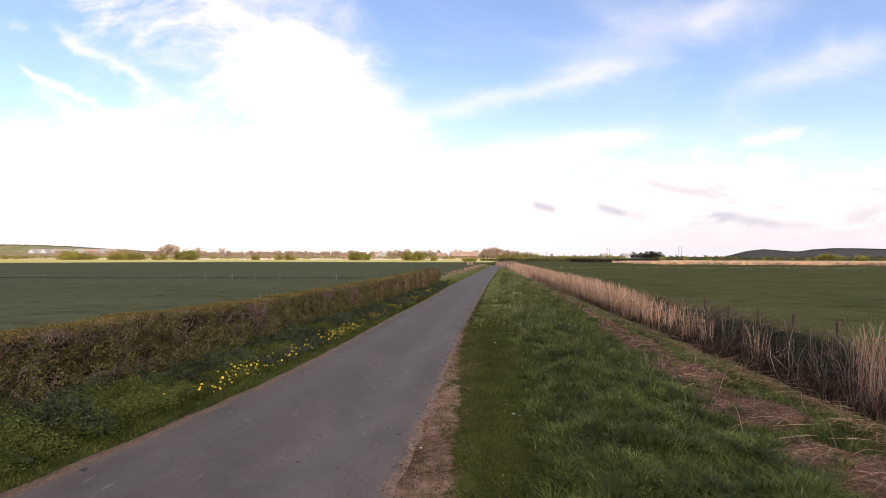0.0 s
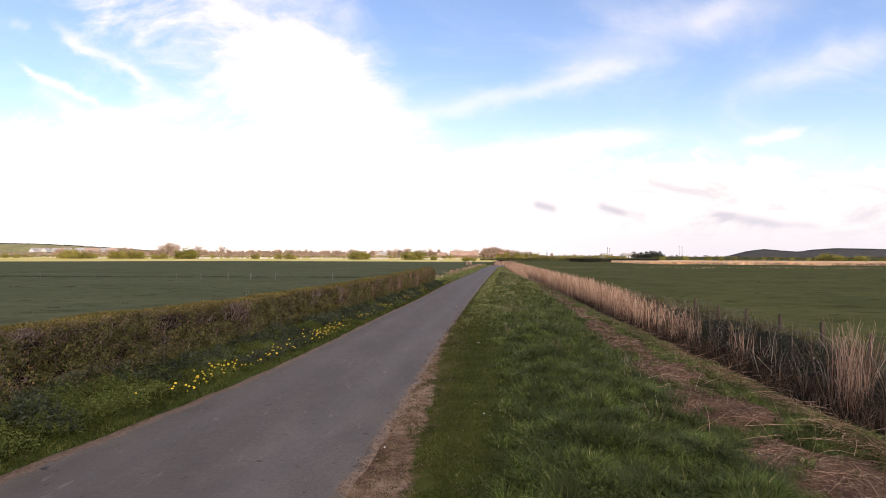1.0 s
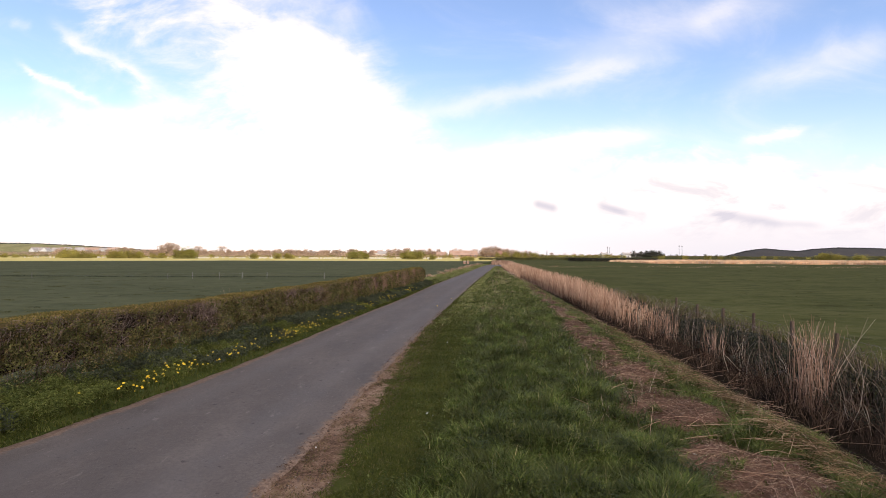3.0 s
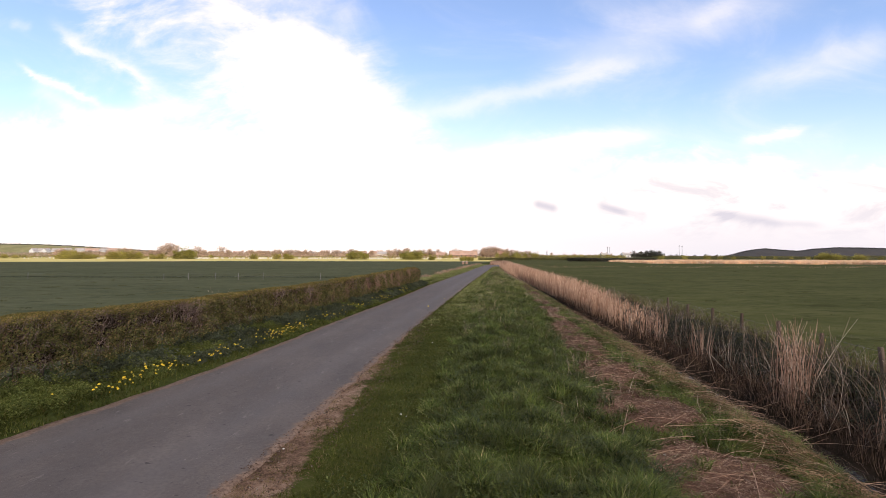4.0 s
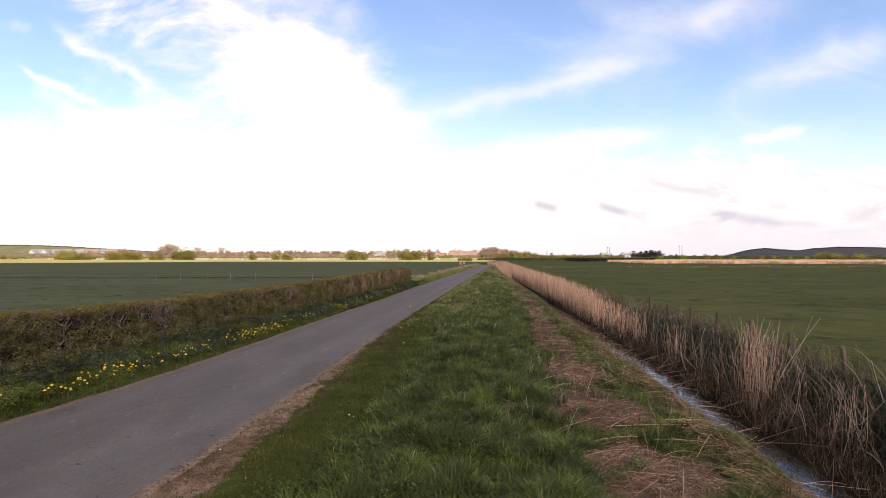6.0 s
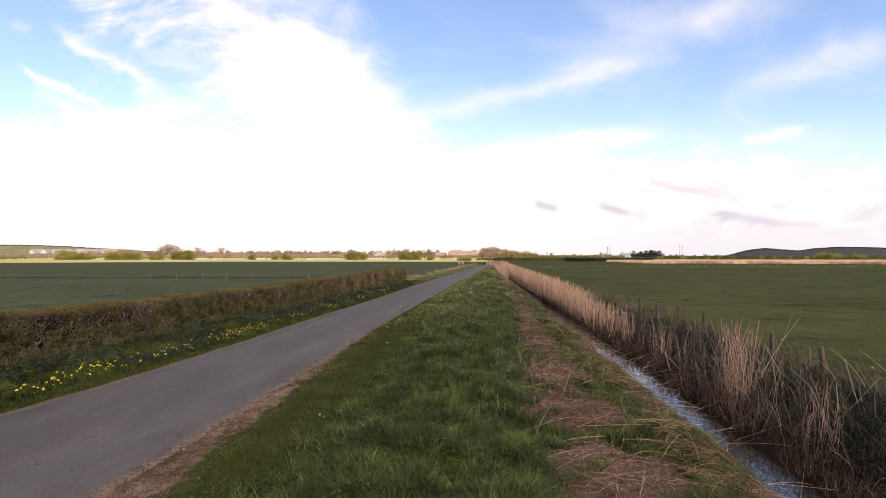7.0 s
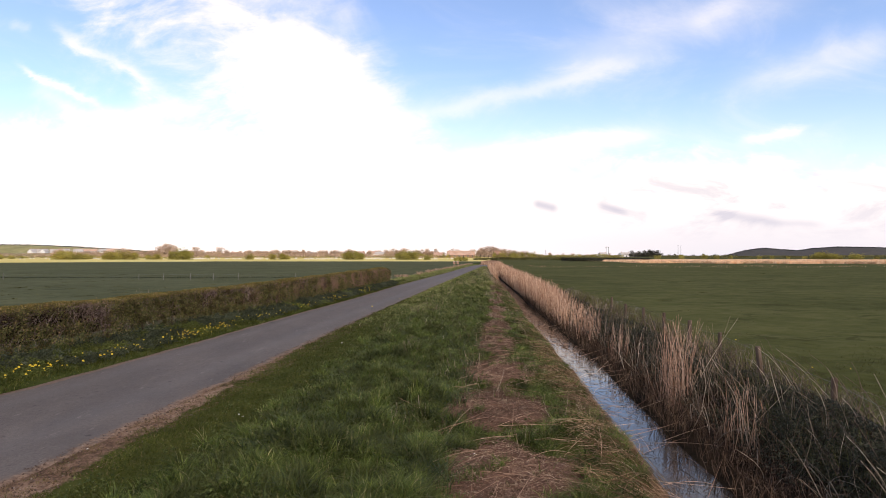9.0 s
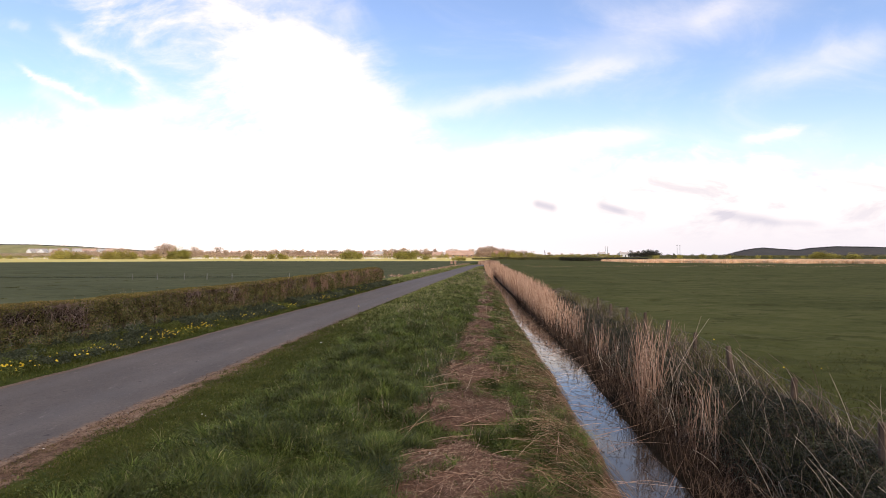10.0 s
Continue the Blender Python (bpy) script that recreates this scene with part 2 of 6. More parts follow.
def verge_build(g, surface, place):
    def worn(name):
        node = g.add("ShaderNodeAttribute")
        node.attribute_name = name
        return node.outputs["Fac"]

    a, b, c = g.noise(place, 1.0, 5, 0.6, 0.3), g.noise(place, 6.0, 5, 0.65, 0.4), g.noise(place, 40.0, 4, 0.65)
    mixed = g.math("ADD", g.math("ADD", g.math("MULTIPLY", a, 0.35), g.math("MULTIPLY", b, 0.35)), g.math("MULTIPLY", c, 0.3))
    thatch = ramp(g, mixed, ((0.36, (0.030, 0.037, 0.010)), (0.5, (0.062, 0.072, 0.018)), (0.64, (0.10, 0.095, 0.036))))
    straw = ramp(g, mixed, ((0.38, (0.052, 0.030, 0.022)), (0.5, (0.152, 0.089, 0.064)), (0.62, (0.275, 0.172, 0.125))))
    dirt = ramp(g, mixed, ((0.40, (0.085, 0.054, 0.037)), (0.5, (0.215, 0.140, 0.097)), (0.6, (0.34, 0.245, 0.18))))
    edge = g.math("ADD", g.math("MULTIPLY", g.math("SUBTRACT", b, 0.5), 0.9), g.math("MULTIPLY", g.math("SUBTRACT", a, 0.5), 0.9))
    base = g.mix(g.step(g.math("ADD", worn("straw"), edge), 0.0, 0.14), thatch, straw)
    base = g.mix(g.step(g.math("ADD", worn("worn"), g.math("MULTIPLY", edge, 0.5)), -0.04, 0.08), base, dirt)
    g.put(surface.inputs["Base Color"], base)
    bump(g, surface, g.math("ADD", b, g.math("MULTIPLY", c, 0.7)), 0.9, 0.03)


VERGE = material("worn_verge", verge_build, 0.95, 0.02)
PASTURE_BLADE = island_mat("pasture_blade", ((0.0, (0.052, 0.060, 0.017)), (0.6, (0.080, 0.084, 0.026)), (1.0, (0.115, 0.112, 0.042))), (0.75, 1.2), 0.5)
MUD = ground_mat("ditch_mud", (0.010, 0.008, 0.006), (0.024, 0.018, 0.012), (0.05, 0.036, 0.025), (0.8, 5, 30), 0.04)
PASTURE = ground_mat("grazed_pasture", (0.046, 0.051, 0.017), (0.071, 0.077, 0.025), (0.096, 0.098, 0.038), (0.15, 0.8, 3.4), 0.10, 0.95, (0.75, 1, 1), 0.6)
PASTURE_WEST = ground_mat("west_pasture", (0.058, 0.066, 0.034), (0.079, 0.088, 0.046), (0.102, 0.108, 0.058), (0.15, 0.8, 3.4), 0.10, 0.95, (0.7, 1, 1), 0.6)
# far meadow's base colour raised to stand for the sunlight falling there
MEADOW = ground_mat("sunlit_meadow", (0.50, 0.42, 0.13), (0.66, 0.56, 0.20), (0.76, 0.66, 0.32), (0.02, 0.12, 0.6), 0.1)


def water_build(g, surface, place):
    g.put(surface.inputs["Base Color"], ramp(g, g.noise(place, 1.6, 5, 0.6), ((0.4, (0.012, 0.011, 0.009)), (0.7, (0.05, 0.042, 0.034)))))
    bump(g, surface, g.noise(g.scaled(place, 1.0, 0.4, 1.0), 6.0, 3, 0.5), 0.25, 0.012)
    g.put(surface.inputs["Roughness"], g.step(g.noise(place, 2.5, 4, 0.6), 0.5, 0.75, 0.02, 0.22))


WATER = material("still_water", water_build, 0.04, 0.6)
GRASS = island_mat("lush_grass", ((0.0, (0.037, 0.057, 0.016)), (0.45, (0.087, 0.120, 0.027)), (0.85, (0.158, 0.192, 0.047)), (1.0, (0.29, 0.255, 0.12))), (0.5, 1.6), 2.0, 0.65, 0.10, (0.068, 0.078, 0.028), through_leaf=0.3)
GRASS_SHORT = island_mat("short_verge_grass", ((0.0, (0.034, 0.045, 0.010)), (0.5, (0.069, 0.084, 0.017)), (0.9, (0.108, 0.116, 0.029)), (1.0, (0.17, 0.145, 0.06))), (0.65, 1.35), 1.4, 0.7, 0.08, through_leaf=0.25)
GRASS_BLUE = island_mat("coarse_bluish_grass", ((0.0, (0.036, 0.052, 0.018)), (0.6, (0.070, 0.092, 0.034)), (1.0, (0.125, 0.145, 0.056))), (0.6, 1.3), 2.0, 0.6, 0.15, through_leaf=0.25)
WEED = island_mat("dark_nettles", ((0.0, (0.036, 0.045, 0.027)), (0.6, (0.072, 0.084, 0.052)), (1.0, (0.122, 0.134, 0.086))), (0.6, 1.3), 1.2, 0.7, 0.1, through_leaf=0.2)
PARSLEY = island_mat("cow_parsley", ((0.0, (0.060, 0.078, 0.022)), (0.6, (0.118, 0.140, 0.038)), (1.0, (0.195, 0.21, 0.066))), (0.6, 1.3), 1.2, 0.7, 0.1, through_leaf=0.25)
# pale stems mixed in, and all tones raised for brighter light far off
FAR_GRASS = island_mat("lightened_verge_grass", ((0.0, (0.13, 0.15, 0.045)), (0.5, (0.20, 0.225, 0.066)), (0.85, (0.29, 0.29, 0.11)), (1.0, (0.48, 0.42, 0.25))), (0.6, 1.4), 0.9, 0.7, 0.1, through_leaf=0.3)
LITTER = island_mat("leaf_litter", ((0.0, (0.07, 0.042, 0.026)), (0.6, (0.16, 0.10, 0.062)), (1.0, (0.23, 0.155, 0.105))), (0.7, 1.2), 1.5)
TUSSOCK = island_mat("rank_tussock", ((0.0, (0.060, 0.064, 0.024)), (0.6, (0.086, 0.088, 0.032)), (1.0, (0.115, 0.112, 0.044))), (0.7, 1.2), through_leaf=0.3)
FENCE_GRASS = island_mat("rank_fence_grass", ((0.0, (0.065, 0.074, 0.022)), (0.6, (0.12, 0.122, 0.040)), (1.0, (0.25, 0.21, 0.10))), (0.7, 1.2))
DRY = island_mat("dry_reed", ((0.0, (0.22, 0.122, 0.080)), (0.5, (0.44, 0.275, 0.188)), (1.0, (0.64, 0.46, 0.33))), (0.75, 1.2), 0.7)
DRY_PALE = island_mat("bleached_reed", ((0.0, (0.10, 0.068, 0.048)), (0.5, (0.24, 0.175, 0.125)), (0.8, (0.40, 0.31, 0.23)), (1.0, (0.66, 0.56, 0.44))), (0.7, 1.2), 0.7)
DRY_BROWN = island_mat("dead_stems", ((0.0, (0.042, 0.028, 0.020)), (0.6, (0.102, 0.067, 0.048)), (1.0, (0.21, 0.148, 0.106))), (0.7, 1.2), 0.9)
STRAW = island_mat("broken_straw", ((0.0, (0.080, 0.046, 0.033)), (0.6, (0.18, 0.112, 0.079)), (0.90, (0.32, 0.22, 0.155)), (1.0, (0.54, 0.43, 0.31))))
COMBED = island_mat("combed_reed", ((0.0, (0.085, 0.052, 0.026)), (0.55, (0.19, 0.122, 0.064)), (0.92, (0.34, 0.24, 0.145)), (1.0, (0.52, 0.41, 0.27))))
TWIG = island_mat("hawthorn_twig", ((0.0, (0.085, 0.052, 0.042)), (0.6, (0.19, 0.130, 0.108)), (1.0, (0.40, 0.31, 0.27))), (0.7, 1.2))
RED_TWIG = island_mat("reddish_twig", ((0.0, (0.13, 0.075, 0.055)), (0.6, (0.26, 0.16, 0.12)), (1.0, (0.42, 0.29, 0.22))), (0.7, 1.2))
HEDGE_LEAF = island_mat("hawthorn_leaf", ((0.0, (0.055, 0.055, 0.022)), (0.45, (0.120, 0.122, 0.045)), (0.8, (0.195, 0.172, 0.062)), (1.0, (0.28, 0.178, 0.090))), (0.4, 1.5), 5.0, through_leaf=0.2)
HEDGE_TOP = island_mat("young_hedge_leaf", ((0.0, (0.07, 0.066, 0.017)), (0.6, (0.165, 0.138, 0.036)), (1.0, (0.30, 0.205, 0.085))), (0.7, 1.2), 1.3)
BRAMBLE = island_mat("bramble_leaf", ((0.0, (0.013, 0.015, 0.009)), (0.6, (0.036, 0.040, 0.023)), (1.0, (0.108, 0.110, 0.068))), (0.5, 1.5), 2.2, 0.5, 0.3, through_leaf=0.15)
BANK_GRASS = island_mat("dull_bank_grass", ((0.0, (0.030, 0.036, 0.018)), (0.6, (0.060, 0.066, 0.034)), (0.9, (0.11, 0.105, 0.058)), (1.0, (0.22, 0.19, 0.12))), (0.6, 1.3), 1.2, through_leaf=0.2)
# near-black tone that stands for the shade deep in the hedge
CORE = ground_mat("hedge_shade", (0.012, 0.010, 0.007), (0.022, 0.018, 0.011), (0.035, 0.027, 0.017), (1, 6, 30), 0.05)
YELLOW = island_mat("dandelion_petals", ((0.0, (0.80, 0.56, 0.04)), (1.0, (0.95, 0.78, 0.10))), (0.9, 1.1))
STEM = island_mat("flower_stem", ((0.0, (0.05, 0.09, 0.03)), (1.0, (0.10, 0.12, 0.05))))
POST_WOOD = ground_mat("weathered_post", (0.06, 0.042, 0.032), (0.11, 0.08, 0.06), (0.18, 0.135, 0.105), (3, 14, 60), 0.01, 0.9, (1, 1, 0.15))
PALE_WOOD = ground_mat("pale_post", (0.10, 0.10, 0.085), (0.17, 0.165, 0.145), (0.25, 0.24, 0.22), (3, 14, 60), 0.01, 0.9, (1, 1, 0.15))
WIRE = ground_mat("galvanised_wire", (0.1, 0.1, 0.1), (0.16, 0.16, 0.155), (0.22, 0.22, 0.21), (2, 9, 40), 0.001, 0.5)
MOSS = island_mat("olive_moss", ((0.0, (0.07, 0.058, 0.02)), (0.6, (0.13, 0.10, 0.04)), (1.0, (0.20, 0.15, 0.07))))
STEM_BARK = ground_mat("hedge_bark", (0.045, 0.035, 0.028), (0.085, 0.066, 0.053), (0.14, 0.11, 0.09), (2, 10, 50), 0.01)
CANE = island_mat("bare_cane", ((0.0, (0.06, 0.042, 0.036)), (0.6, (0.13, 0.10, 0.085)), (1.0, (0.28, 0.24, 0.20))))
HERB = island_mat("verge_herb", ((0.0, (0.040, 0.054, 0.018)), (0.6, (0.078, 0.098, 0.032)), (1.0, (0.13, 0.15, 0.050))), (0.7, 1.3), through_leaf=0.25)

# ---- plan: lines that run along the lane, as x over y ----
rng = np.random.default_rng(7)


def line(*pairs, wiggle=0.0):
    ys, xs = np.array(pairs, float).T
    grid = np.arange(-40, 260, 0.5)
    k0, k1 = (xs[1] - xs[0]) / (ys[1] - ys[0]), (xs[-1] - xs[-2]) / (ys[-1] - ys[-2])

    def raw(y):
        return np.where(y < ys[0], xs[0] + k0 * (y - ys[0]), np.where(y > ys[-1], xs[-1] + k1 * (y - ys[-1]), np.interp(y, ys, xs)))

    val = raw(grid)
    win = np.hanning(13) / np.hanning(13).sum()
    soft = np.convolve(np.pad(val, 6, mode="reflect", reflect_type="odd"), win, "valid")

    def at(y):
        y = np.asarray(y, float)
        return np.where((y > -38) & (y < 256), np.interp(y, grid, soft), raw(y)) + wiggle * np.sin(y * 2.7 + np.sin(y * 1.1) * 2) * np.sin(y * 0.9 + 1)

    return at


ROAD_L = line((-3, -5.6), (4.75, -3.60), (7.7, -2.90), (11, -2.40), (15, -1.96), (19, -1.52), (25, -0.75), (37, 0.45), (70, 4.6), (95, 7.8))
ROAD_R = line((-3, -1.62), (4.5, -0.33), (7.2, -0.07), (10, 0.17), (15, 0.60), (21, 1.26), (30, 2.2), (40, 3.3), (70, 6.8), (95, 9.6))
HEDGE = line((-3, -5.0), (5.8, -4.58), (8.2, -4.38), (10.1, -4.10), (14, -3.62), (21.6, -2.32), (30, -1.12), (37, -0.25))
STRAW_L = line((0, 3.2), (5.4, 3.50), (7.3, 3.68), (10.6, 4.05), (19, 4.75), (27, 5.8), (40, 7.0), (60, 8.2), (95, 10.9))
STRAW_R = line((0, 4.5), (5.4, 4.75), (7.3, 4.80), (10.6, 5.02), (16.4, 5.45), (27, 6.3), (40, 7.3), (60, 8.5), (95, 11.2))
BANK = line((0, 5.05), (5.4, 5.38), (7.3, 5.52), (11, 5.74), (21, 6.3), (27, 6.75), (40, 7.6), (60, 8.8), (95, 11.4), wiggle=0.06)
WATER_L = line((0, 5.55), (6.4, 5.95), (9.9, 6.22), (14.6, 6.42), (18.4, 6.58), (29, 7.30), (40, 7.95), (60, 9.15), (95, 11.5), wiggle=0.06)
WATER_R = line((0, 6.60), (6.4, 7.00), (10.2, 7.25), (14, 7.62), (18, 7.80), (30, 8.35), (40, 8.9), (60, 9.9), (95, 12.1))
POSTS = line((0, 7.3), (5.0, 7.92), (6.74, 8.2), (9.1, 8.78), (11.0, 8.98), (12.6, 9.12), (18.0, 9.45), (40, 10.4), (60, 11.0), (95, 13.2))
# the lane bends east beyond the reeds
LANE_L = line((60, 3.34), (70, 4.5), (90, 5.8), (105, 7.4), (120, 12.5), (132, 22.0), (150, 44.0))
LANE_R = line((60, 5.85), (70, 6.9), (90, 9.1), (100, 11.2), (110, 15.0), (120, 22.0), (132, 36.0), (150, 64.0))
WATER_Z = -0.74


def fade(y):
    return np.clip((115 - np.asarray(y, float)) / 25, 0, 1)


def sections(y):
    """The cross-section at y: x, z and the region that begins there: 0 west pasture, 1 hedge bank, 2 road bed, 3 dirt, 4 verge, 5 straw, 6 near bank, 7 mud, 8 far bank, 9 east pasture."""
    y = np.asarray(y, float)
    o, f = np.zeros_like(y), fade(y)
    hedge, l, r, sl, sr = HEDGE(y), ROAD_L(y), ROAD_R(y), STRAW_L(y), STRAW_R(y)
    hedge = np.where(y > 37, np.minimum(hedge, l - 0.6), hedge)
    bk, wl, wr, ps = BANK(y), WATER_L(y), WATER_R(y), POSTS(y)
    rows = []

    def col(x, z, region):
        rows.append((x, z + o, region))

    for d in (6000, 2500, 1000, 400, 160, 70, 30, 14, 7, 3.5, 2.0):
        col(hedge - d, 0.0, 0)
    col(hedge - 1.1, 0.06, 1)
    col(hedge - 0.5, 0.11 * f, 1)
    col(hedge, 0.12 * f, 1)
    col(hedge * 0.5 + l * 0.5, 0.07 * f, 1)
    col(l - 0.12, 0.02 * f, 1)
    col(l + 0.02, -0.035, 2)
    col(l * 0.5 + r * 0.5, -0.035, 2)
    col(r - 0.02, -0.035, 3)
    col(r + 0.10, -0.012, 3)
    worn = np.interp(y, (0, 5, 8, 13, 20), (0.58, 0.53, 0.34, 0.18, 0.12))
    col(r + worn, -0.01, 4)
    col(r + 0.85, 0.02, 4)
    for k in (0.3, 0.5, 0.7, 0.88):
        col((r + 0.85) * (1 - k) + sl * k, 0.02 - 0.14 * k, 4)
    col(sl, -0.14, 5)
    col((sl + sr) / 2, -0.13, 5)
    col(sr, -0.17, 6)
    col(bk, -0.20 * f - 0.05, 6)
    col(bk * 0.38 + wl * 0.62, -0.28 * f - 0.05, 6)
    col(bk * 0.16 + wl * 0.84, -0.45 * f - 0.05, 7)
    col(wl, -0.79 * f - 0.05, 7)
    col(wl * 0.7 + wr * 0.3, -0.95 * f - 0.05, 7)
    col(wl * 0.4 + wr * 0.6 - 0.1, -0.92 * f - 0.05, 7)
    col(wr - 0.26, -0.71 * f - 0.05, 7)
    col(wr - 0.05, -0.64 * f - 0.05, 7)
    col(wr + 0.22, -0.52 * f - 0.05, 8)
    col(wr * 0.4 + ps * 0.6, -0.20 * f - 0.05, 8)
    col(ps, -0.06, 8)
    col(ps + 0.5, -0.08, 9)
    for d in (1.5, 3.5, 7, 14, 30, 70, 160, 400, 1000, 2500, 6000):
        col(ps + d, -0.08, 9)
    return rows


def waves(x, y):
    """Uneven ground near the lane."""
    a = np.sin(x * 2.1 + 1.3 * np.sin(y * 0.9)) * np.sin(y * 1.7 + 0.7 * np.sin(x * 1.9))
    b = np.sin(x * 5.3 + 2.0 * np.sin(y * 2.3)) * np.sin(y * 4.7 + 1.1 * np.sin(x * 3.1))
    return 0.022 * a + 0.014 * b


ROUGHNESS = {0: 1.0, 1: 1.0, 2: 0.0, 3: 0.25, 4: 1.0, 5: 2.4, 6: 1.6, 7: 0.3, 8: 1.4, 9: 0.7}


# matted heaps of straw: y, offset from the strip's middle, half width, half length
HEAPS = [(5.35, 0.0, 0.70, 0.95), (7.7, 0.05, 0.74, 1.1), (10.0, -0.05, 0.60, 1.15), (13.2, 0.0, 0.48, 1.9)]
HEAPS += [(float(k), 0.12 * math.sin(k * 2.1), 0.40 + 0.12 * math.sin(k * 1.3), 1.3) for k in np.arange(16.2, 62, 2.7)]
HEAPS += [(3.2, 0.1, 0.55, 0.8), (1.0, -0.05, 0.6, 0.9), (-1.4, 0.1, 0.55, 0.9), (-4.0, 0.0, 0.6, 1.1)]


def heaped(x, y):
    """How far inside a heap of straw a place lies: 1 in the middle, 0 at the rim, negative outside."""
    x, y = np.asarray(x, float), np.asarray(y, float)
    best = np.full(x.shape, -3.0)
    middle = (STRAW_L(y) + STRAW_R(y)) / 2
    wob = 0.35 * np.sin(x * 6.1 + np.sin(y * 3.3) * 1.5) * np.sin(y * 5.2 + 0.7)
    for cy, dx, rx, ry in HEAPS:
        best = np.maximum(best, 1 - ((x - middle - dx) / rx) ** 2 - ((y - cy) / ry) ** 2)
    return best + wob


def clumps(x, y):
    """Soft hummocks under the long grass of the verge."""
    k = patchy(x, y, 1.6, 3.0)
    return 0.11 * np.clip(k - 0.35, 0, 1) * np.clip((x - ROAD_R(y) - 1.1) / 0.8, 0, 1) * np.clip((STRAW_L(y) + 0.1 - x) / 0.4, 0, 1)


def patchy(x, y, scale, seed=0.0):
    """Smooth patches between 0 and 1."""
    a = np.sin(x * scale * 1.9 + 1.7 * np.sin(y * scale * 1.1 + seed) + seed * 2.1)
    b = np.sin(y * scale * 2.3 + 1.9 * np.sin(x * scale * 1.3 - seed) + seed * 1.3)
    c = np.sin((x + y) * scale * 4.1 + seed) * np.sin((x - y) * scale * 3.7 + 2 * seed)
    return np.clip(0.5 + 0.28 * a * b + 0.16 * c + 0.12 * a, 0, 1)


def ground_z(x, y):
    x, y = np.asarray(x, float), np.asarray(y, float)
    z = np.zeros_like(x)
    rough = np.zeros_like(x)
    rows = sections(y)
    for (xa, za, region), (xb, zb, _) in zip(rows, rows[1:]):
        inside = (x >= xa) & (x < xb)
        k = np.clip((x - xa) / np.maximum(xb - xa, 1e-6), 0, 1)
        z = np.where(inside, za + (zb - za) * k, z)
        rough = np.where(inside, ROUGHNESS[region] if region != 2 else 0.0, rough)
    near = np.clip((62 - np.abs(y)) / 10, 0, 1)
    z = z + near * (clumps(x, y) + 0.075 * np.clip(heaped(x, y), 0, 1) ** 0.7)
    return z + waves(x, y) * rough * np.clip((80 - np.abs(y)) / 40, 0, 1) * np.clip((30 - np.abs(x)) / 15, 0, 1)


# ---- mesh helpers ----


def raw_mesh(name, verts, tris, mats, index=None, smooth=False):
    """A mesh from arrays of vertices and triangles (or quads)."""
    me = bpy.data.meshes.new(name)
    verts, tris = np.asarray(verts, np.float32), np.asarray(tris, np.int32)
    n, k = tris.shape
    me.vertices.add(len(verts))
    me.vertices.foreach_set("co", verts.ravel())
    me.loops.add(n * k)
    me.loops.foreach_set("vertex_index", tris.ravel())
    me.polygons.add(n)
    me.polygons.foreach_set("loop_start", np.arange(0, n * k, k, dtype=np.int32))
    me.polygons.foreach_set("loop_total", np.full(n, k, np.int32))
    for m in mats if isinstance(mats, (list, tuple)) else [mats]:
        me.materials.append(m)
    if index is not None:
        me.polygons.foreach_set("material_index", np.asarray(index, np.int32))
    me.polygons.foreach_set("use_smooth", np.full(n, smooth))
    me.update()
    me.validate()
    return me


def array_part(name, geometry, mat, parent=None, label="", smooth=False):
    ob = new(name, raw_mesh(name, geometry[0], geometry[1], mat, smooth=smooth))
    ob.parent = parent
    return tagged(ob, label)


def part(name, bm, mat, parent=None, label="", smooth=False):
    me = bpy.data.meshes.new(name)
    bm.to_mesh(me)
    bm.free()
    me.materials.append(mat)
    if smooth:
        me.polygons.foreach_set("use_smooth", np.full(len(me.polygons), True))
    ob = new(name, me)
    ob.parent = parent
    return tagged(ob, label)


def thing(name, m, label, category, group="", kind=""):
    ob = new(name)
    ob.matrix_world = m
    return tagged(ob, label, category, group, kind)


def join(*geometries):
    verts, faces, n = [], [], 0
    for v, f in geometries:
        verts.append(v), faces.append(np.asarray(f) + n)
        n += len(v)
    return np.concatenate(verts), np.concatenate(faces)


def blades(base, height, width, lean, segs=2, droop=0.0, heading=None):
    """Grass blades: tapered ribbons that bend over. lean: how far the tip leans, as a share of the height."""
    n = len(base)
    a = rng.uniform(0, 2 * np.pi, n) if heading is None else heading
    b = a + np.pi / 2 + rng.normal(0, 0.5, n)
    way = np.stack([np.cos(a), np.sin(a), np.zeros(n)], 1)
    side = np.stack([np.cos(b), np.sin(b), np.zeros(n)], 1)
    verts = np.zeros((n, 2 * segs + 1, 3))
    for k in range(segs + 1):
        t = k / segs
        mid = base + way * (lean * height * t ** 1.8)[:, None]
        mid[:, 2] += height * (t - (0.35 * np.minimum(lean, 1.6) + droop) * t * t)
        if k == segs:
            verts[:, 2 * k] = mid
        else:
            half = side * (width * 0.5 * (1 - 0.55 * t))[:, None]
            verts[:, 2 * k], verts[:, 2 * k + 1] = mid - half, mid + half
    f = []
    for k in range(segs - 1):
        f += [(2 * k, 2 * k + 1, 2 * k + 3), (2 * k, 2 * k + 3, 2 * k + 2)]
    f.append((2 * segs - 2, 2 * segs - 1, 2 * segs))
    tris = (np.arange(n) * (2 * segs + 1))[:, None, None] + np.array(f)[None]
    return verts.reshape(-1, 3), tris.reshape(-1, 3)


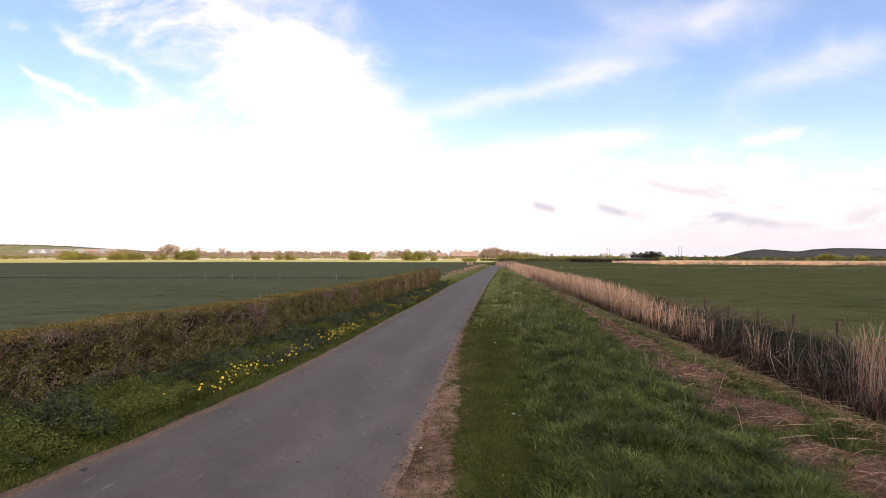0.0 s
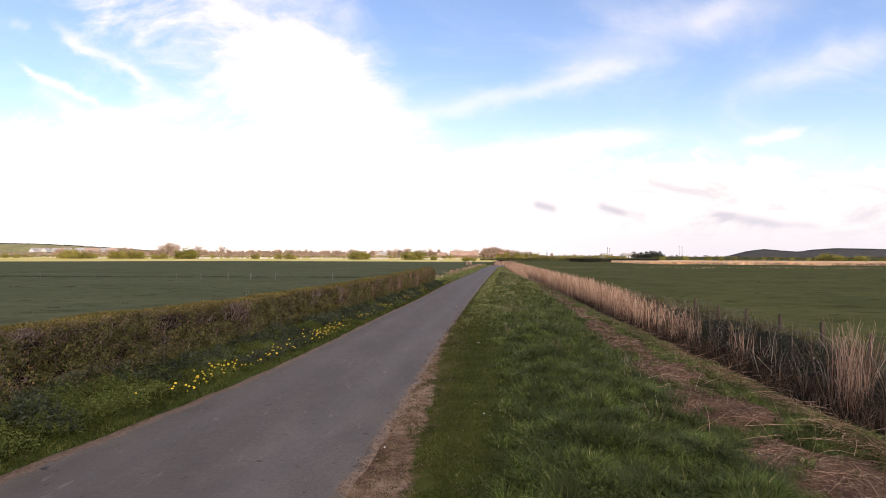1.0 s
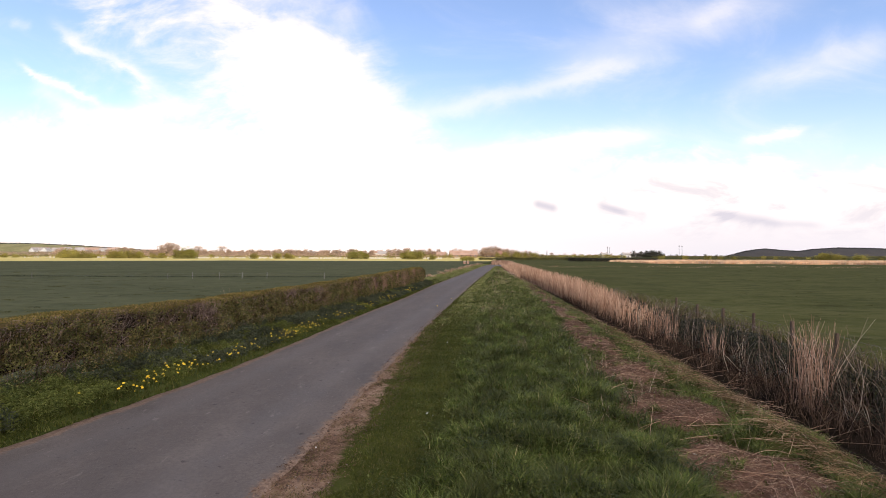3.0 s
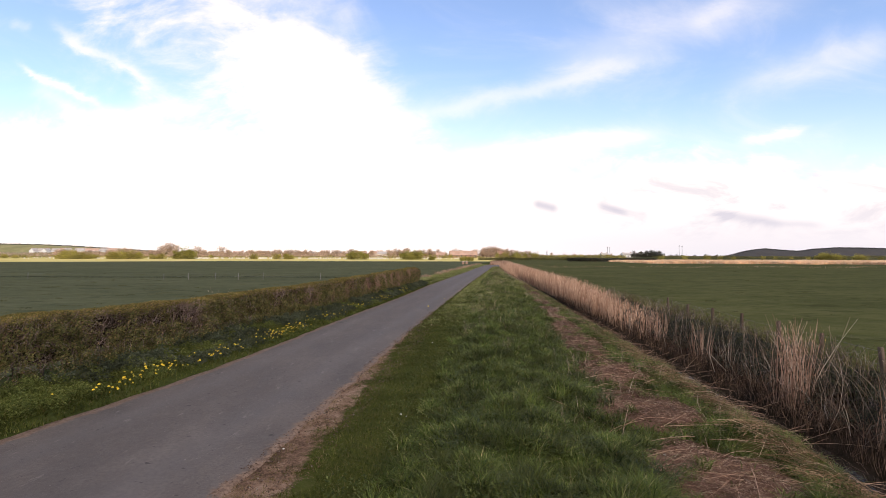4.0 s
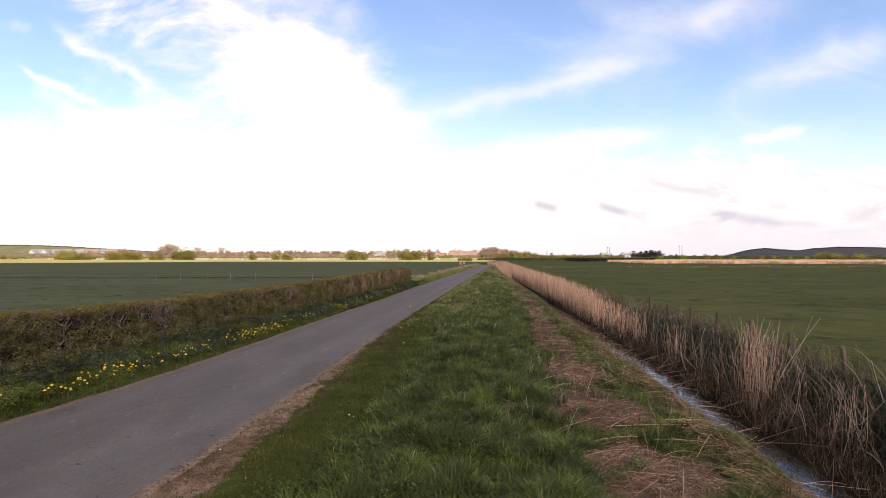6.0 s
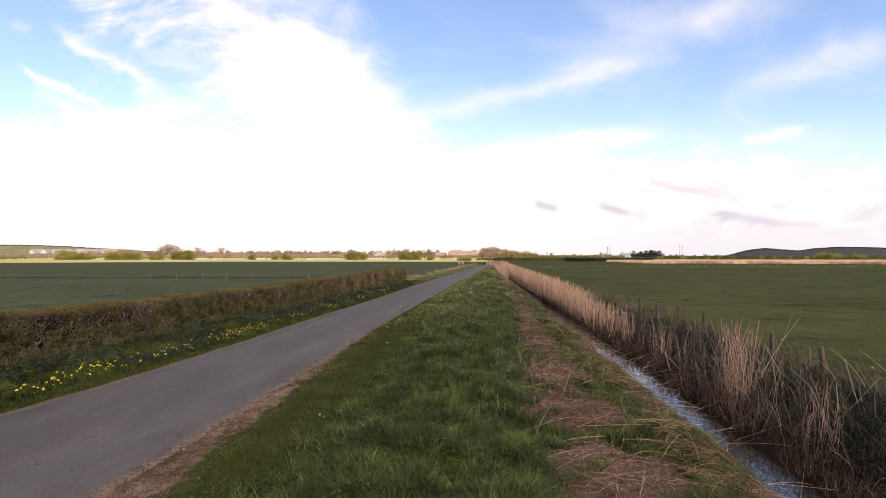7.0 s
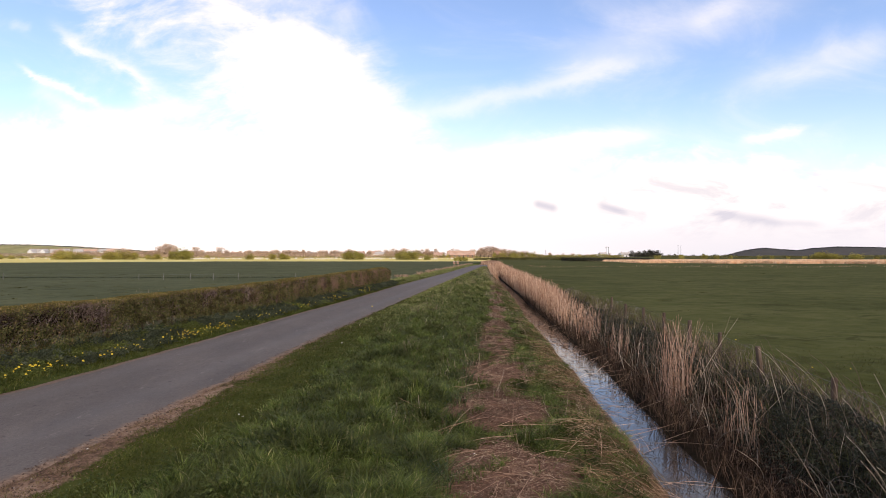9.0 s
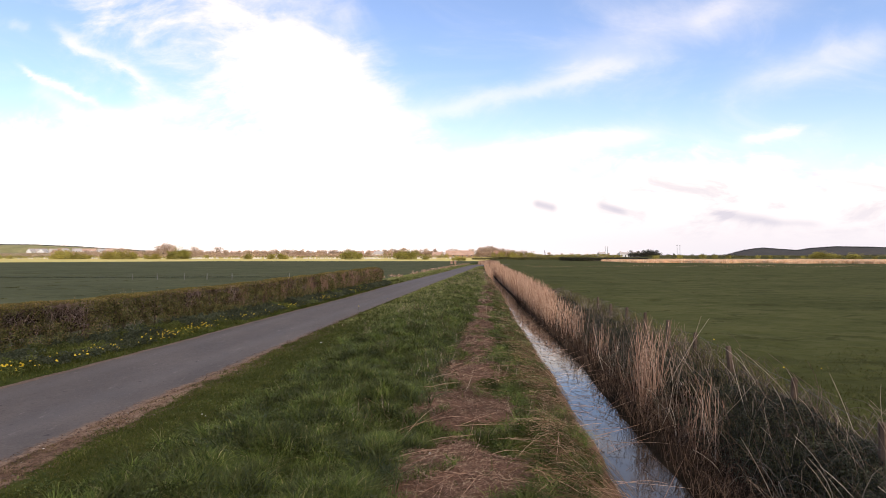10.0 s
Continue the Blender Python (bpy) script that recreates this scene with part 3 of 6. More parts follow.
def leaves(place, size, up=0.3, slim=0.6, fold=0.2):
    """Leaves: folded four-cornered blades turned every way; up: how much they face the sky."""
    n = len(place)
    normal = rng.normal(0, 1, (n, 3))
    normal[:, 2] += up * 3
    normal /= np.linalg.norm(normal, axis=1)[:, None]
    axis = np.cross(normal, rng.normal(0, 1, (n, 3)))
    axis /= np.linalg.norm(axis, axis=1)[:, None]
    side = np.cross(normal, axis)
    s = size[:, None]
    verts = np.stack([place - axis * s * 0.5, place + side * s * slim * 0.5 + normal * s * fold, place + axis * s * 0.5,
                      place - side * s * slim * 0.5 + normal * s * fold], 1)
    tris = (np.arange(n) * 4)[:, None, None] + np.array([(0, 1, 2), (0, 2, 3)])[None]
    return verts.reshape(-1, 3), tris.reshape(-1, 3)


def stalks(points, radius, sides=3, taper=0.5):
    """Tubes along paths. points: (n, k, 3); radius: (n,)."""
    points = np.asarray(points, float)
    n, k, _ = points.shape
    run = points[:, -1] - points[:, 0]
    run /= np.maximum(np.linalg.norm(run, axis=1), 1e-6)[:, None]
    ref = np.where(np.abs(run[:, 2:3]) > 0.8, np.array([[1.0, 0, 0]]), np.array([[0, 0, 1.0]]))
    p = np.cross(run, ref)
    p /= np.linalg.norm(p, axis=1)[:, None]
    q = np.cross(run, p)
    verts = np.zeros((n, k, sides, 3))
    for j in range(k):
        r = (radius * (1 - (1 - taper) * j / (k - 1)))[:, None]
        for s in range(sides):
            a = 2 * np.pi * s / sides
            verts[:, j, s] = points[:, j] + (p * math.cos(a) + q * math.sin(a)) * r
    f = []
    for j in range(k - 1):
        for s in range(sides):
            s2 = (s + 1) % sides
            a, b, c, d = j * sides + s, j * sides + s2, (j + 1) * sides + s2, (j + 1) * sides + s
            f += [(a, b, c), (a, c, d)]
    tris = (np.arange(n) * k * sides)[:, None, None] + np.array(f)[None]
    return verts.reshape(-1, 3), tris.reshape(-1, 3)


def bent(base, tip, sag, k=4):
    """Curved paths from base to tip; sag: offset of the middle."""
    t = np.linspace(0, 1, k)[None, :, None]
    return base[:, None] * (1 - t) + tip[:, None] * t + sag[:, None] * (4 * t * (1 - t))


def between(count, y0, y1, left, right, power=1.0):
    """Random places between two lines, denser near y0 with a higher power."""
    y = y0 + (y1 - y0) * rng.uniform(0, 1, count) ** power
    a, b = left(y), right(y)
    return a + (b - a) * rng.uniform(0, 1, count), y


def on_ground(x, y, lift=0.0):
    return np.stack([x, y, ground_z(x, y) + lift], 1)


# ---- the ground: one sheet to the horizon ----
def make_ground():
    ys = np.concatenate([[-5000, -1500, -400, -120, -50, -25], np.arange(-14, 3, 0.25), np.arange(3, 16, 0.125), np.arange(16, 34, 0.25), np.arange(34, 70, 1.0), np.arange(70, 130, 5.0),
                         [140, 160, 172, 183, 205, 230, 280, 340, 420, 560, 800, 1200, 2000, 3200, 5000]])
    rows = sections(ys)
    xs, regions = [], []
    for (xa, _, region), (xb, _, _) in zip(rows, rows[1:]):
        gap = np.median(np.abs(xb - xa))
        n = 1 if gap > 3 or region == 2 else max(1, int(gap / 0.12))
        for k in range(n):
            xs.append(xa + (xb - xa) * k / n)
            regions.append(region)
    xs.append(rows[-1][0] - 1.0)
    x = np.stack(xs, 1)
    y = np.repeat(ys[:, None], x.shape[1], 1)
    verts = np.stack([x.ravel(), y.ravel(), ground_z(x.ravel(), y.ravel())], 1)
    r, c = len(ys), x.shape[1]
    i = np.arange(r * c).reshape(r, c)
    quads = np.stack([i[:-1, :-1], i[:-1, 1:], i[1:, 1:], i[1:, :-1]], -1).reshape(-1, 4)
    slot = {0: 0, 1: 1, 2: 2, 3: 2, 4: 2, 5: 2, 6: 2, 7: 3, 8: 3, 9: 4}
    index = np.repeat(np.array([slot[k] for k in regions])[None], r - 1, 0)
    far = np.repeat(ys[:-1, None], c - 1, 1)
    # far western rows carry the colour lightened for sunlight
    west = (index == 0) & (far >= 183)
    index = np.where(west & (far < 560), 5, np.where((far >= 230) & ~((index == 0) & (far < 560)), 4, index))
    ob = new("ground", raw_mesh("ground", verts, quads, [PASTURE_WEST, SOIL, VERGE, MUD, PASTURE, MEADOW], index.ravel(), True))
    # how far inside the straw and the worn lane edge each point lies, in metres
    vx, vy = x.ravel(), y.ravel()
    straw = 0.45 * np.clip(heaped(vx, vy), -1, 1)
    bank = np.minimum(vx - BANK(vy), WATER_R(vy) - vx) - 0.12
    for name, value in (("straw", np.maximum(straw, bank)), ("worn", ROAD_R(vy) + np.interp(vy, (0, 5, 8, 13, 20), (0.55, 0.50, 0.30, 0.14, 0.04)) - vx)):
        ob.data.attributes.new(name, "FLOAT", "POINT").data.foreach_set("value", np.clip(value, -3, 3).astype(np.float32))
    return tagged(ob, "flat green farmland with verges, hedge bank and a wet ditch", "ground", kind="structure")


make_ground()


def make_road():
    ys = np.concatenate([np.arange(-60, -14, 4.0), np.arange(-14, 40, 0.3), np.arange(40, 115, 2.0)])
    l = np.where(ys < 70, ROAD_L(ys), LANE_L(ys))
    r = np.where(ys < 70, ROAD_R(ys), LANE_R(ys))
    ragged = 0.035 * np.sin(ys * 3.1) * np.sin(ys * 7.3 + 1) + 0.025 * np.sin(ys * 13.7)
    r = r + ragged
    l = l + 0.02 * np.sin(ys * 5.1 + 2)
    t = np.linspace(-1, 1, 15)
    x = (l + r)[:, None] / 2 + (r - l)[:, None] / 2 * t[None]
    y = np.repeat(ys[:, None], len(t), 1)
    z = 0.02 + 0.03 * np.clip((y - 70) / 30, 0, 1) - 0.035 * np.abs(t[None]) ** 2.4 + 0.006 * np.sin(x * 1.9 + y * 0.7) * np.sin(y * 0.55)
    verts = np.stack([x, y, np.broadcast_to(z, x.shape)], -1).reshape(-1, 3)
    rr, c = x.shape
    i = np.arange(rr * c).reshape(rr, c)
    quads = np.stack([i[:-1, :-1], i[:-1, 1:], i[1:, 1:], i[1:, :-1]], -1).reshape(-1, 4)
    # the two edges turn down to the ground
    for s, e in ((0, i[:, 0]), (1, i[:, -1])):
        low = verts[e] + np.array([(-0.05, 0.05)[s], 0, -0.06])
        j = np.arange(len(e)) + len(verts)
        verts = np.concatenate([verts, low])
        q = np.stack([j[:-1], e[:-1], e[1:], j[1:]], 1) if s == 0 else np.stack([e[:-1], j[:-1], j[1:], e[1:]], 1)
        quads = np.concatenate([quads, q])
    me = raw_mesh("road", verts, quads, ASPHALT, smooth=True)
    attr = me.attributes.new("across", "FLOAT", "POINT")
    value = np.concatenate([np.tile(t, rr), np.full(rr, -1.05), np.full(rr, 1.05)])
    attr.data.foreach_set("value", value.astype(np.float32))
    tagged(new("road", me), "narrow worn grey asphalt country lane with dusty edges", "road", kind="structure")


make_road()


def make_water():
    ys = np.concatenate([np.arange(-14, 40, 0.5), np.arange(40, 92, 2.0)])
    l, r = WATER_L(ys) - 0.12, WATER_R(ys) + 0.12
    t = np.linspace(0, 1, 5)
    x = l[:, None] + (r - l)[:, None] * t[None]
    y = np.repeat(ys[:, None], 5, 1)
    verts = np.stack([x, y, np.full_like(x, WATER_Z)], -1).reshape(-1, 3)
    i = np.arange(len(verts)).reshape(x.shape)
    quads = np.stack([i[:-1, :-1], i[:-1, 1:], i[1:, 1:], i[1:, :-1]], -1).reshape(-1, 4)
    tagged(new("water", raw_mesh("water", verts, quads, WATER, smooth=True)), "shallow still water reflecting the sky in a ditch", "water", kind="structure")


make_water()

# ---- grasses and weeds ----


def make_grass():
    def grown(name, x, y, height, width, lean, mat, label, segs=2, droop=0.0):
        base = on_ground(x, y, -0.01)
        tagged(array_part(name, blades(base, height, width, lean, segs, droop), mat), label, "grass", kind="stuff")

    edge = lambda d: (lambda y: ROAD_R(y) + d)
    # short mown band along the lane
    x, y = between(150000, 3.2, 26, edge(0.0), edge(2.3), 1.7)
    worn = np.interp(y, (0, 5, 8, 13, 20), (0.55, 0.5, 0.27, 0.1, 0.0))
    out = x - ROAD_R(y)
    keep = ((patchy(x, y, 2.3, 1.0) - 0.5) * 0.5 + out > worn) & (rng.uniform(0, 1, len(x)) < (2.4 - out) / 1.0 + 0.5 * (patchy(x, y, 1.2, 2.0) - 0.5))
    x, y = x[keep], y[keep]
    n = len(x)
    grown("short_grass", x, y, rng.uniform(0.028, 0.075, n), rng.uniform(0.0035, 0.0065, n) * (1 + y / 25), rng.uniform(0.3, 1.6, n), GRASS_SHORT,
          "short olive green grass along the lane edge")
    # mossy tufts on the worn edge
    x, y = between(26000, 3.2, 16, edge(-0.05), edge(0.55), 1.6)
    keep = (patchy(x, y, 5.0, 17.0) > 0.54) | (patchy(x, y, 2.2, 19.0) > 0.64)
    x, y = x[keep], y[keep]
    n = len(x)
    grown("moss_tufts", x, y, rng.uniform(0.012, 0.04, n), rng.uniform(0.004, 0.008, n), rng.uniform(0.2, 1.2, n), MOSS, "small olive tufts on the worn lane edge")
    cx, cy = between(70, 3.4, 15, edge(0.08), lambda y: ROAD_R(y) + np.interp(y, (3, 8, 15), (0.6, 0.4, 0.2)), 1.3)
    each = 45
    n = len(cx) * each
    spread = np.repeat(rng.uniform(0.03, 0.08, len(cx)), each)
    x, y = np.repeat(cx, each) + rng.normal(0, 1, n) * spread, np.repeat(cy, each) + rng.normal(0, 1.4, n) * spread
    grown("edge_tufts", x, y, rng.uniform(0.015, 0.05, n), rng.uniform(0.004, 0.007, n), rng.uniform(0.4, 1.6, n), GRASS_SHORT, "scattered grass tufts on the dirt edge")
    # long lush grass
    x, y = between(250000, 3.0, 34, edge(1.25), lambda y: STRAW_L(y) + 0.35, 1.9)
    clump = patchy(x, y, 1.6, 3.0)
    bald = heaped(x, y) > rng.normal(0.0, 0.12, len(x))
    keep = (rng.uniform(0, 1, len(x)) < (0.15 + clump) * np.clip((x - ROAD_R(y) - 1.2) / 0.9, 0.25, 1)) & ~bald
    x, y, clump = x[keep], y[keep], clump[keep]
    n = len(x)
    tall = 0.06 + 0.24 * clump * rng.uniform(0.4, 1.2, n) * np.clip((x - ROAD_R(y) - 0.9) / 1.1, 0.45, 1)
    grown("long_grass", x, y, tall, rng.uniform(0.005, 0.011, n) * (1 + y / 30), rng.uniform(0.25, 1.5, n), GRASS, "lush long green grass on the verge", 3)
    x, y = between(26000, 3.0, 24, edge(1.6), lambda y: STRAW_L(y) + 0.1, 1.7)
    keep = patchy(x, y, 1.9, 9.0) > 0.56
    x, y = x[keep], y[keep]
    n = len(x)
    grown("coarse_grass", x, y, rng.uniform(0.14, 0.30, n), rng.uniform(0.006, 0.013, n) * (1 + y / 30), rng.uniform(0.5, 1.9, n), GRASS_BLUE,
          "coarse bluish tufts of grass in the verge", 3)
    # tussocks: blades that fan out of one root
    x, y = between(1500, 3.2, 32, edge(1.3), lambda y: BANK(y) - 0.1, 1.5)
    keep = (heaped(x, y) < -0.1) & ((x < STRAW_L(y)) | (rng.uniform(0, 1, len(x)) < 0.5))
    x, y = x[keep], y[keep]
    each = 70
    n = len(x) * each
    spread = np.repeat(rng.uniform(0.04, 0.13, len(x)), each)
    a = rng.uniform(0, 2 * np.pi, n)
    r = spread * np.sqrt(rng.uniform(0, 1, n))
    bx, by = np.repeat(x, each) + np.cos(a) * r, np.repeat(y, each) + np.sin(a) * r
    tall = np.repeat(rng.uniform(0.11, 0.26, len(x)), each) * rng.uniform(0.5, 1.15, n)
    geo = blades(on_ground(bx, by, -0.01), tall, rng.uniform(0.005, 0.010, n) * (1 + by / 30), rng.uniform(0.3, 1.5, n), 3, 0.05, a + rng.normal(0, 0.5, n))
    tagged(array_part("tussocks", geo, GRASS), "fanning tussocks of long green grass in the verge", "grass", kind="stuff")
    # the verge further on
    x, y = between(150000, 15, 95, edge(0.2), lambda y: STRAW_L(y) - 0.05 + 0.25 * np.sin(y * 1.3) * np.sin(y * 0.47), 1.5)
    keep = (rng.uniform(0, 1, len(x)) < (y - 15) / 14) & (patchy(x, y, 0.9, 7.0) > 0.22)
    x, y = x[keep], y[keep]
    n = len(x)
    grown("far_verge_grass", x, y, (0.06 + 0.16 * np.clip((x - ROAD_R(y)) / 2.0, 0.1, 1)) * rng.uniform(0.4, 1.4, n) * (0.5 + patchy(x, y, 0.9, 7.0)), rng.uniform(0.010, 0.022, n) * (1 + y / 60), rng.uniform(0.5, 2.0, n), FAR_GRASS, "green verge grass further along the lane")
    # ragged tongues of grass across the straw and along the ditch's edge
    x, y = between(70000, 3.0, 40, STRAW_L, STRAW_R, 1.8)
    keep = (heaped(x, y) < rng.normal(-0.05, 0.15, len(x))) | (patchy(x, y, 2.9, 12.0) > 0.78)
    x, y = x[keep], y[keep]
    n = len(x)
    grown("straw_grass", x, y, rng.uniform(0.05, 0.16, n), rng.uniform(0.005, 0.01, n) * (1 + y / 30), rng.uniform(0.3, 1.4, n), GRASS, "tufts of green grass growing through straw")
    x, y = between(110000, 3.0, 34, lambda y: STRAW_R(y) - 0.1, lambda y: BANK(y) + 0.2, 1.8)
    keep = (patchy(x, y, 1.7, 15.0) > 0.40) & (heaped(x, y) < 0)
    x, y = x[keep], y[keep]
    n = len(x)
    grown("ditch_edge_grass", x, y, rng.uniform(0.05, 0.19, n), rng.uniform(0.005, 0.01, n) * (1 + y / 30), rng.uniform(0.3, 1.6, n), GRASS, "dull green grass along the lip of the ditch", 3)
    # under the hedge
    x, y = between(58000, 3.0, 42, lambda y: HEDGE(y) + 0.1, lambda y: ROAD_L(y) + 0.05 * np.sin(y * 6.0) * np.sin(y * 2.1), 1.6)
    n = len(x)
    k = np.clip((ROAD_L(y) - x) / 0.9, 0.12, 0.5)
    grown("hedge_bank_grass", x, y, (0.05 + 0.17 * k) * rng.uniform(0.6, 1.3, n), rng.uniform(0.006, 0.012, n) * (1 + y / 28), rng.uniform(0.3, 1.4, n), GRASS_SHORT,
          "green grass on the bank below the hedge", 2)
    x, y = between(22000, 38, 120, lambda y: ROAD_L(y) - 2.2, lambda y: ROAD_L(y) - 0.05, 1.6)
    n = len(x)
    grown("west_verge_grass", x, y, rng.uniform(0.04, 0.15, n), rng.uniform(0.02, 0.05, n) * (1 + y / 80), rng.uniform(0.4, 1.6, n), FAR_GRASS, "rough grass beside the far lane")
    # pasture beyond the ditch
    x, y = between(110000, 4.0, 14, lambda y: POSTS(y) + 0.15, lambda y: POSTS(y) + 6 + y * 0.75, 1.6)
    keep = (patchy(x, y, 1.1, 21.0) > 0.25) & (rng.uniform(0, 1, len(x)) > (y - 5) / 8)
    x, y = x[keep], y[keep]
    n = len(x)
    grown("pasture_grass", x, y, rng.uniform(0.025, 0.06, n) * (1 + 0.4 * patchy(x, y, 0.6, 4.0)), rng.uniform(0.006, 0.011, n) * (1 + y / 18), rng.uniform(0.3, 1.2, n), PASTURE_BLADE,
          "short grazed pasture grass beyond the ditch")
    # rank tussocks in both pastures
    def tussocks(name, count, y0, y1, left, right, label):
        cx, cy = between(count, y0, y1, left, right, 1.25)
        keep = patchy(cx * 0.4, cy, 0.5, 29.0) > 0.42
        cx, cy = cx[keep], cy[keep]
        each = 30
        n = len(cx) * each
        r = np.repeat(rng.uniform(0.10, 0.34, len(cx)), each)
        x, y = np.repeat(cx, each) + r * rng.normal(0, 1, n), np.repeat(cy, each) + 0.6 * r * rng.normal(0, 1, n)
        grown(name, x, y, rng.uniform(0.025, 0.075, n), rng.uniform(0.012, 0.024, n) * (1 + y / 25), rng.uniform(0.6, 1.8, n), TUSSOCK, label)

    tussocks("pasture_tussocks", 300, 9, 80, lambda y: POSTS(y) + 1.5, lambda y: POSTS(y) + 8 + y * 0.8, "dark rank tussocks in the grazed pasture")
    tussocks("pasture_tussocks", 600, 11, 62, lambda y: -8 - y * 1.05, lambda y: HEDGE(y) - 1.5, "dark rank tussocks in the pasture behind the hedge")
    # tall thin grass that the cattle leave along the fence
    x, y = between(9000, 5.0, 28, lambda y: POSTS(y) - 0.7, lambda y: POSTS(y) + 0.6, 1.2)
    keep = rng.uniform(0, 1, len(x)) < np.interp(y, (6.5, 10), (0.12, 1.0))
    x, y = x[keep], y[keep]
    n = len(x)
    grown("fence_line_grass", x, y, rng.uniform(0.12, 0.5, n), rng.uniform(0.003, 0.006, n) * (1 + y / 20), rng.uniform(0.15, 0.8, n), FENCE_GRASS, "tall thin yellow-green grass along the wire fence", 3)
    # pale dead bents standing in loose clusters
    cx, cy = between(150, 4.5, 75, lambda y: ROAD_R(y) + np.interp(y, (8, 16), (2.6, 1.2)), lambda y: BANK(y) + 0.1, 1.1)
    each = 13
    n = len(cx) * each
    x, y = np.repeat(cx, each) + rng.normal(0, 0.16, n), np.repeat(cy, each) + rng.normal(0, 0.2, n)
    base = on_ground(x, y)
    tip = base + np.stack([rng.normal(0, 0.1, n), rng.normal(0, 0.08, n), rng.uniform(0.1, 0.36, n)], 1)
    sag = rng.normal(0, 0.03, (n, 3))
    tagged(array_part("dead_bents", stalks(bent(base, tip, sag), rng.uniform(0.0010, 0.0021, n) * (1 + y / 22)), DRY_PALE), "pale dead grass stems standing in the verge", "grass", kind="stuff")
    # low broad-leaved herbs among the grass
    x, y = between(90000, 3.4, 60, edge(0.9), lambda y: BANK(y) - 0.05, 1.7)
    k = patchy(x, y, 1.4, 25.0) * 0.6 + patchy(x, y, 4.2, 27.0) * 0.4
    keep = (k > 0.56) & (heaped(x, y) < 0.0)
    x, y, k = x[keep], y[keep], k[keep]
    n = len(x)
    p = on_ground(x, y) + np.stack([np.zeros(n), np.zeros(n), rng.uniform(0.02, 0.17, n) * (0.6 + k)], 1)
    tagged(array_part("verge_herbs", leaves(p, rng.uniform(0.012, 0.034, n) * (1 + y / 26), 0.5, 0.55), HERB), "low grey-green herbs among the verge grass", "weeds", kind="stuff")


make_grass()


def domes(x, y, radius, height, each):
    """Places of leaves over the domes of low plants, and the plant that each belongs to."""
    which = np.repeat(np.arange(len(x)), each)
    n = len(which)
    a, r = rng.uniform(0, 2 * np.pi, n), np.sqrt(rng.uniform(0, 1, n))
    px, py = x[which] + np.cos(a) * r * radius[which], y[which] + np.sin(a) * r * radius[which]
    lift = height[which] * np.sqrt(np.maximum(1 - r * r, 0)) * rng.uniform(0.45, 1.05, n)
    return np.stack([px, py, ground_z(x, y)[which] + lift], 1), which


def make_weeds():
    """Nettles, cow parsley and docks below the hedge."""
    def bed(count, y0, y1, test, mat, each, leaf, slim, label):
        x, y = between(count, y0, y1, lambda y: HEDGE(y) + 0.06, lambda y: ROAD_L(y) - 0.14 - 0.10 * (ROAD_L(y) - HEDGE(y)), 1.35)
        keep = test(patchy(x * 0.7, y, 0.8, 31.0) + np.interp(y, (7, 11), (-0.22, 0.14))) & (patchy(x, y, 2.1, 33.0) > 0.25)
        x, y = x[keep], y[keep]
        out = np.clip((x - HEDGE(y)) / np.maximum(ROAD_L(y) - HEDGE(y), 0.3), 0, 1)
        n = len(x)
        p, which = domes(x, y, rng.uniform(0.07, 0.20, n), rng.uniform(0.07, 0.21, n) * (1.1 - 0.55 * out) * np.interp(y, (6.6, 8.0), (1.75, 1.0)), each)
        tagged(array_part("weeds", leaves(p, rng.uniform(*leaf, len(p)) * (1 + y[which] / 30), 0.55, slim), mat), label, "weeds", kind="stuff")

    bed(2300, 3.0, 38, lambda k: k > 0.42, WEED, 70, (0.020, 0.052), 0.5, "dark bluish green nettles below the hedge")
    bed(1300, 3.0, 38, lambda k: k <= 0.55, PARSLEY, 80, (0.018, 0.046), 0.35, "fresh green cow parsley below the hedge")


make_weeds()


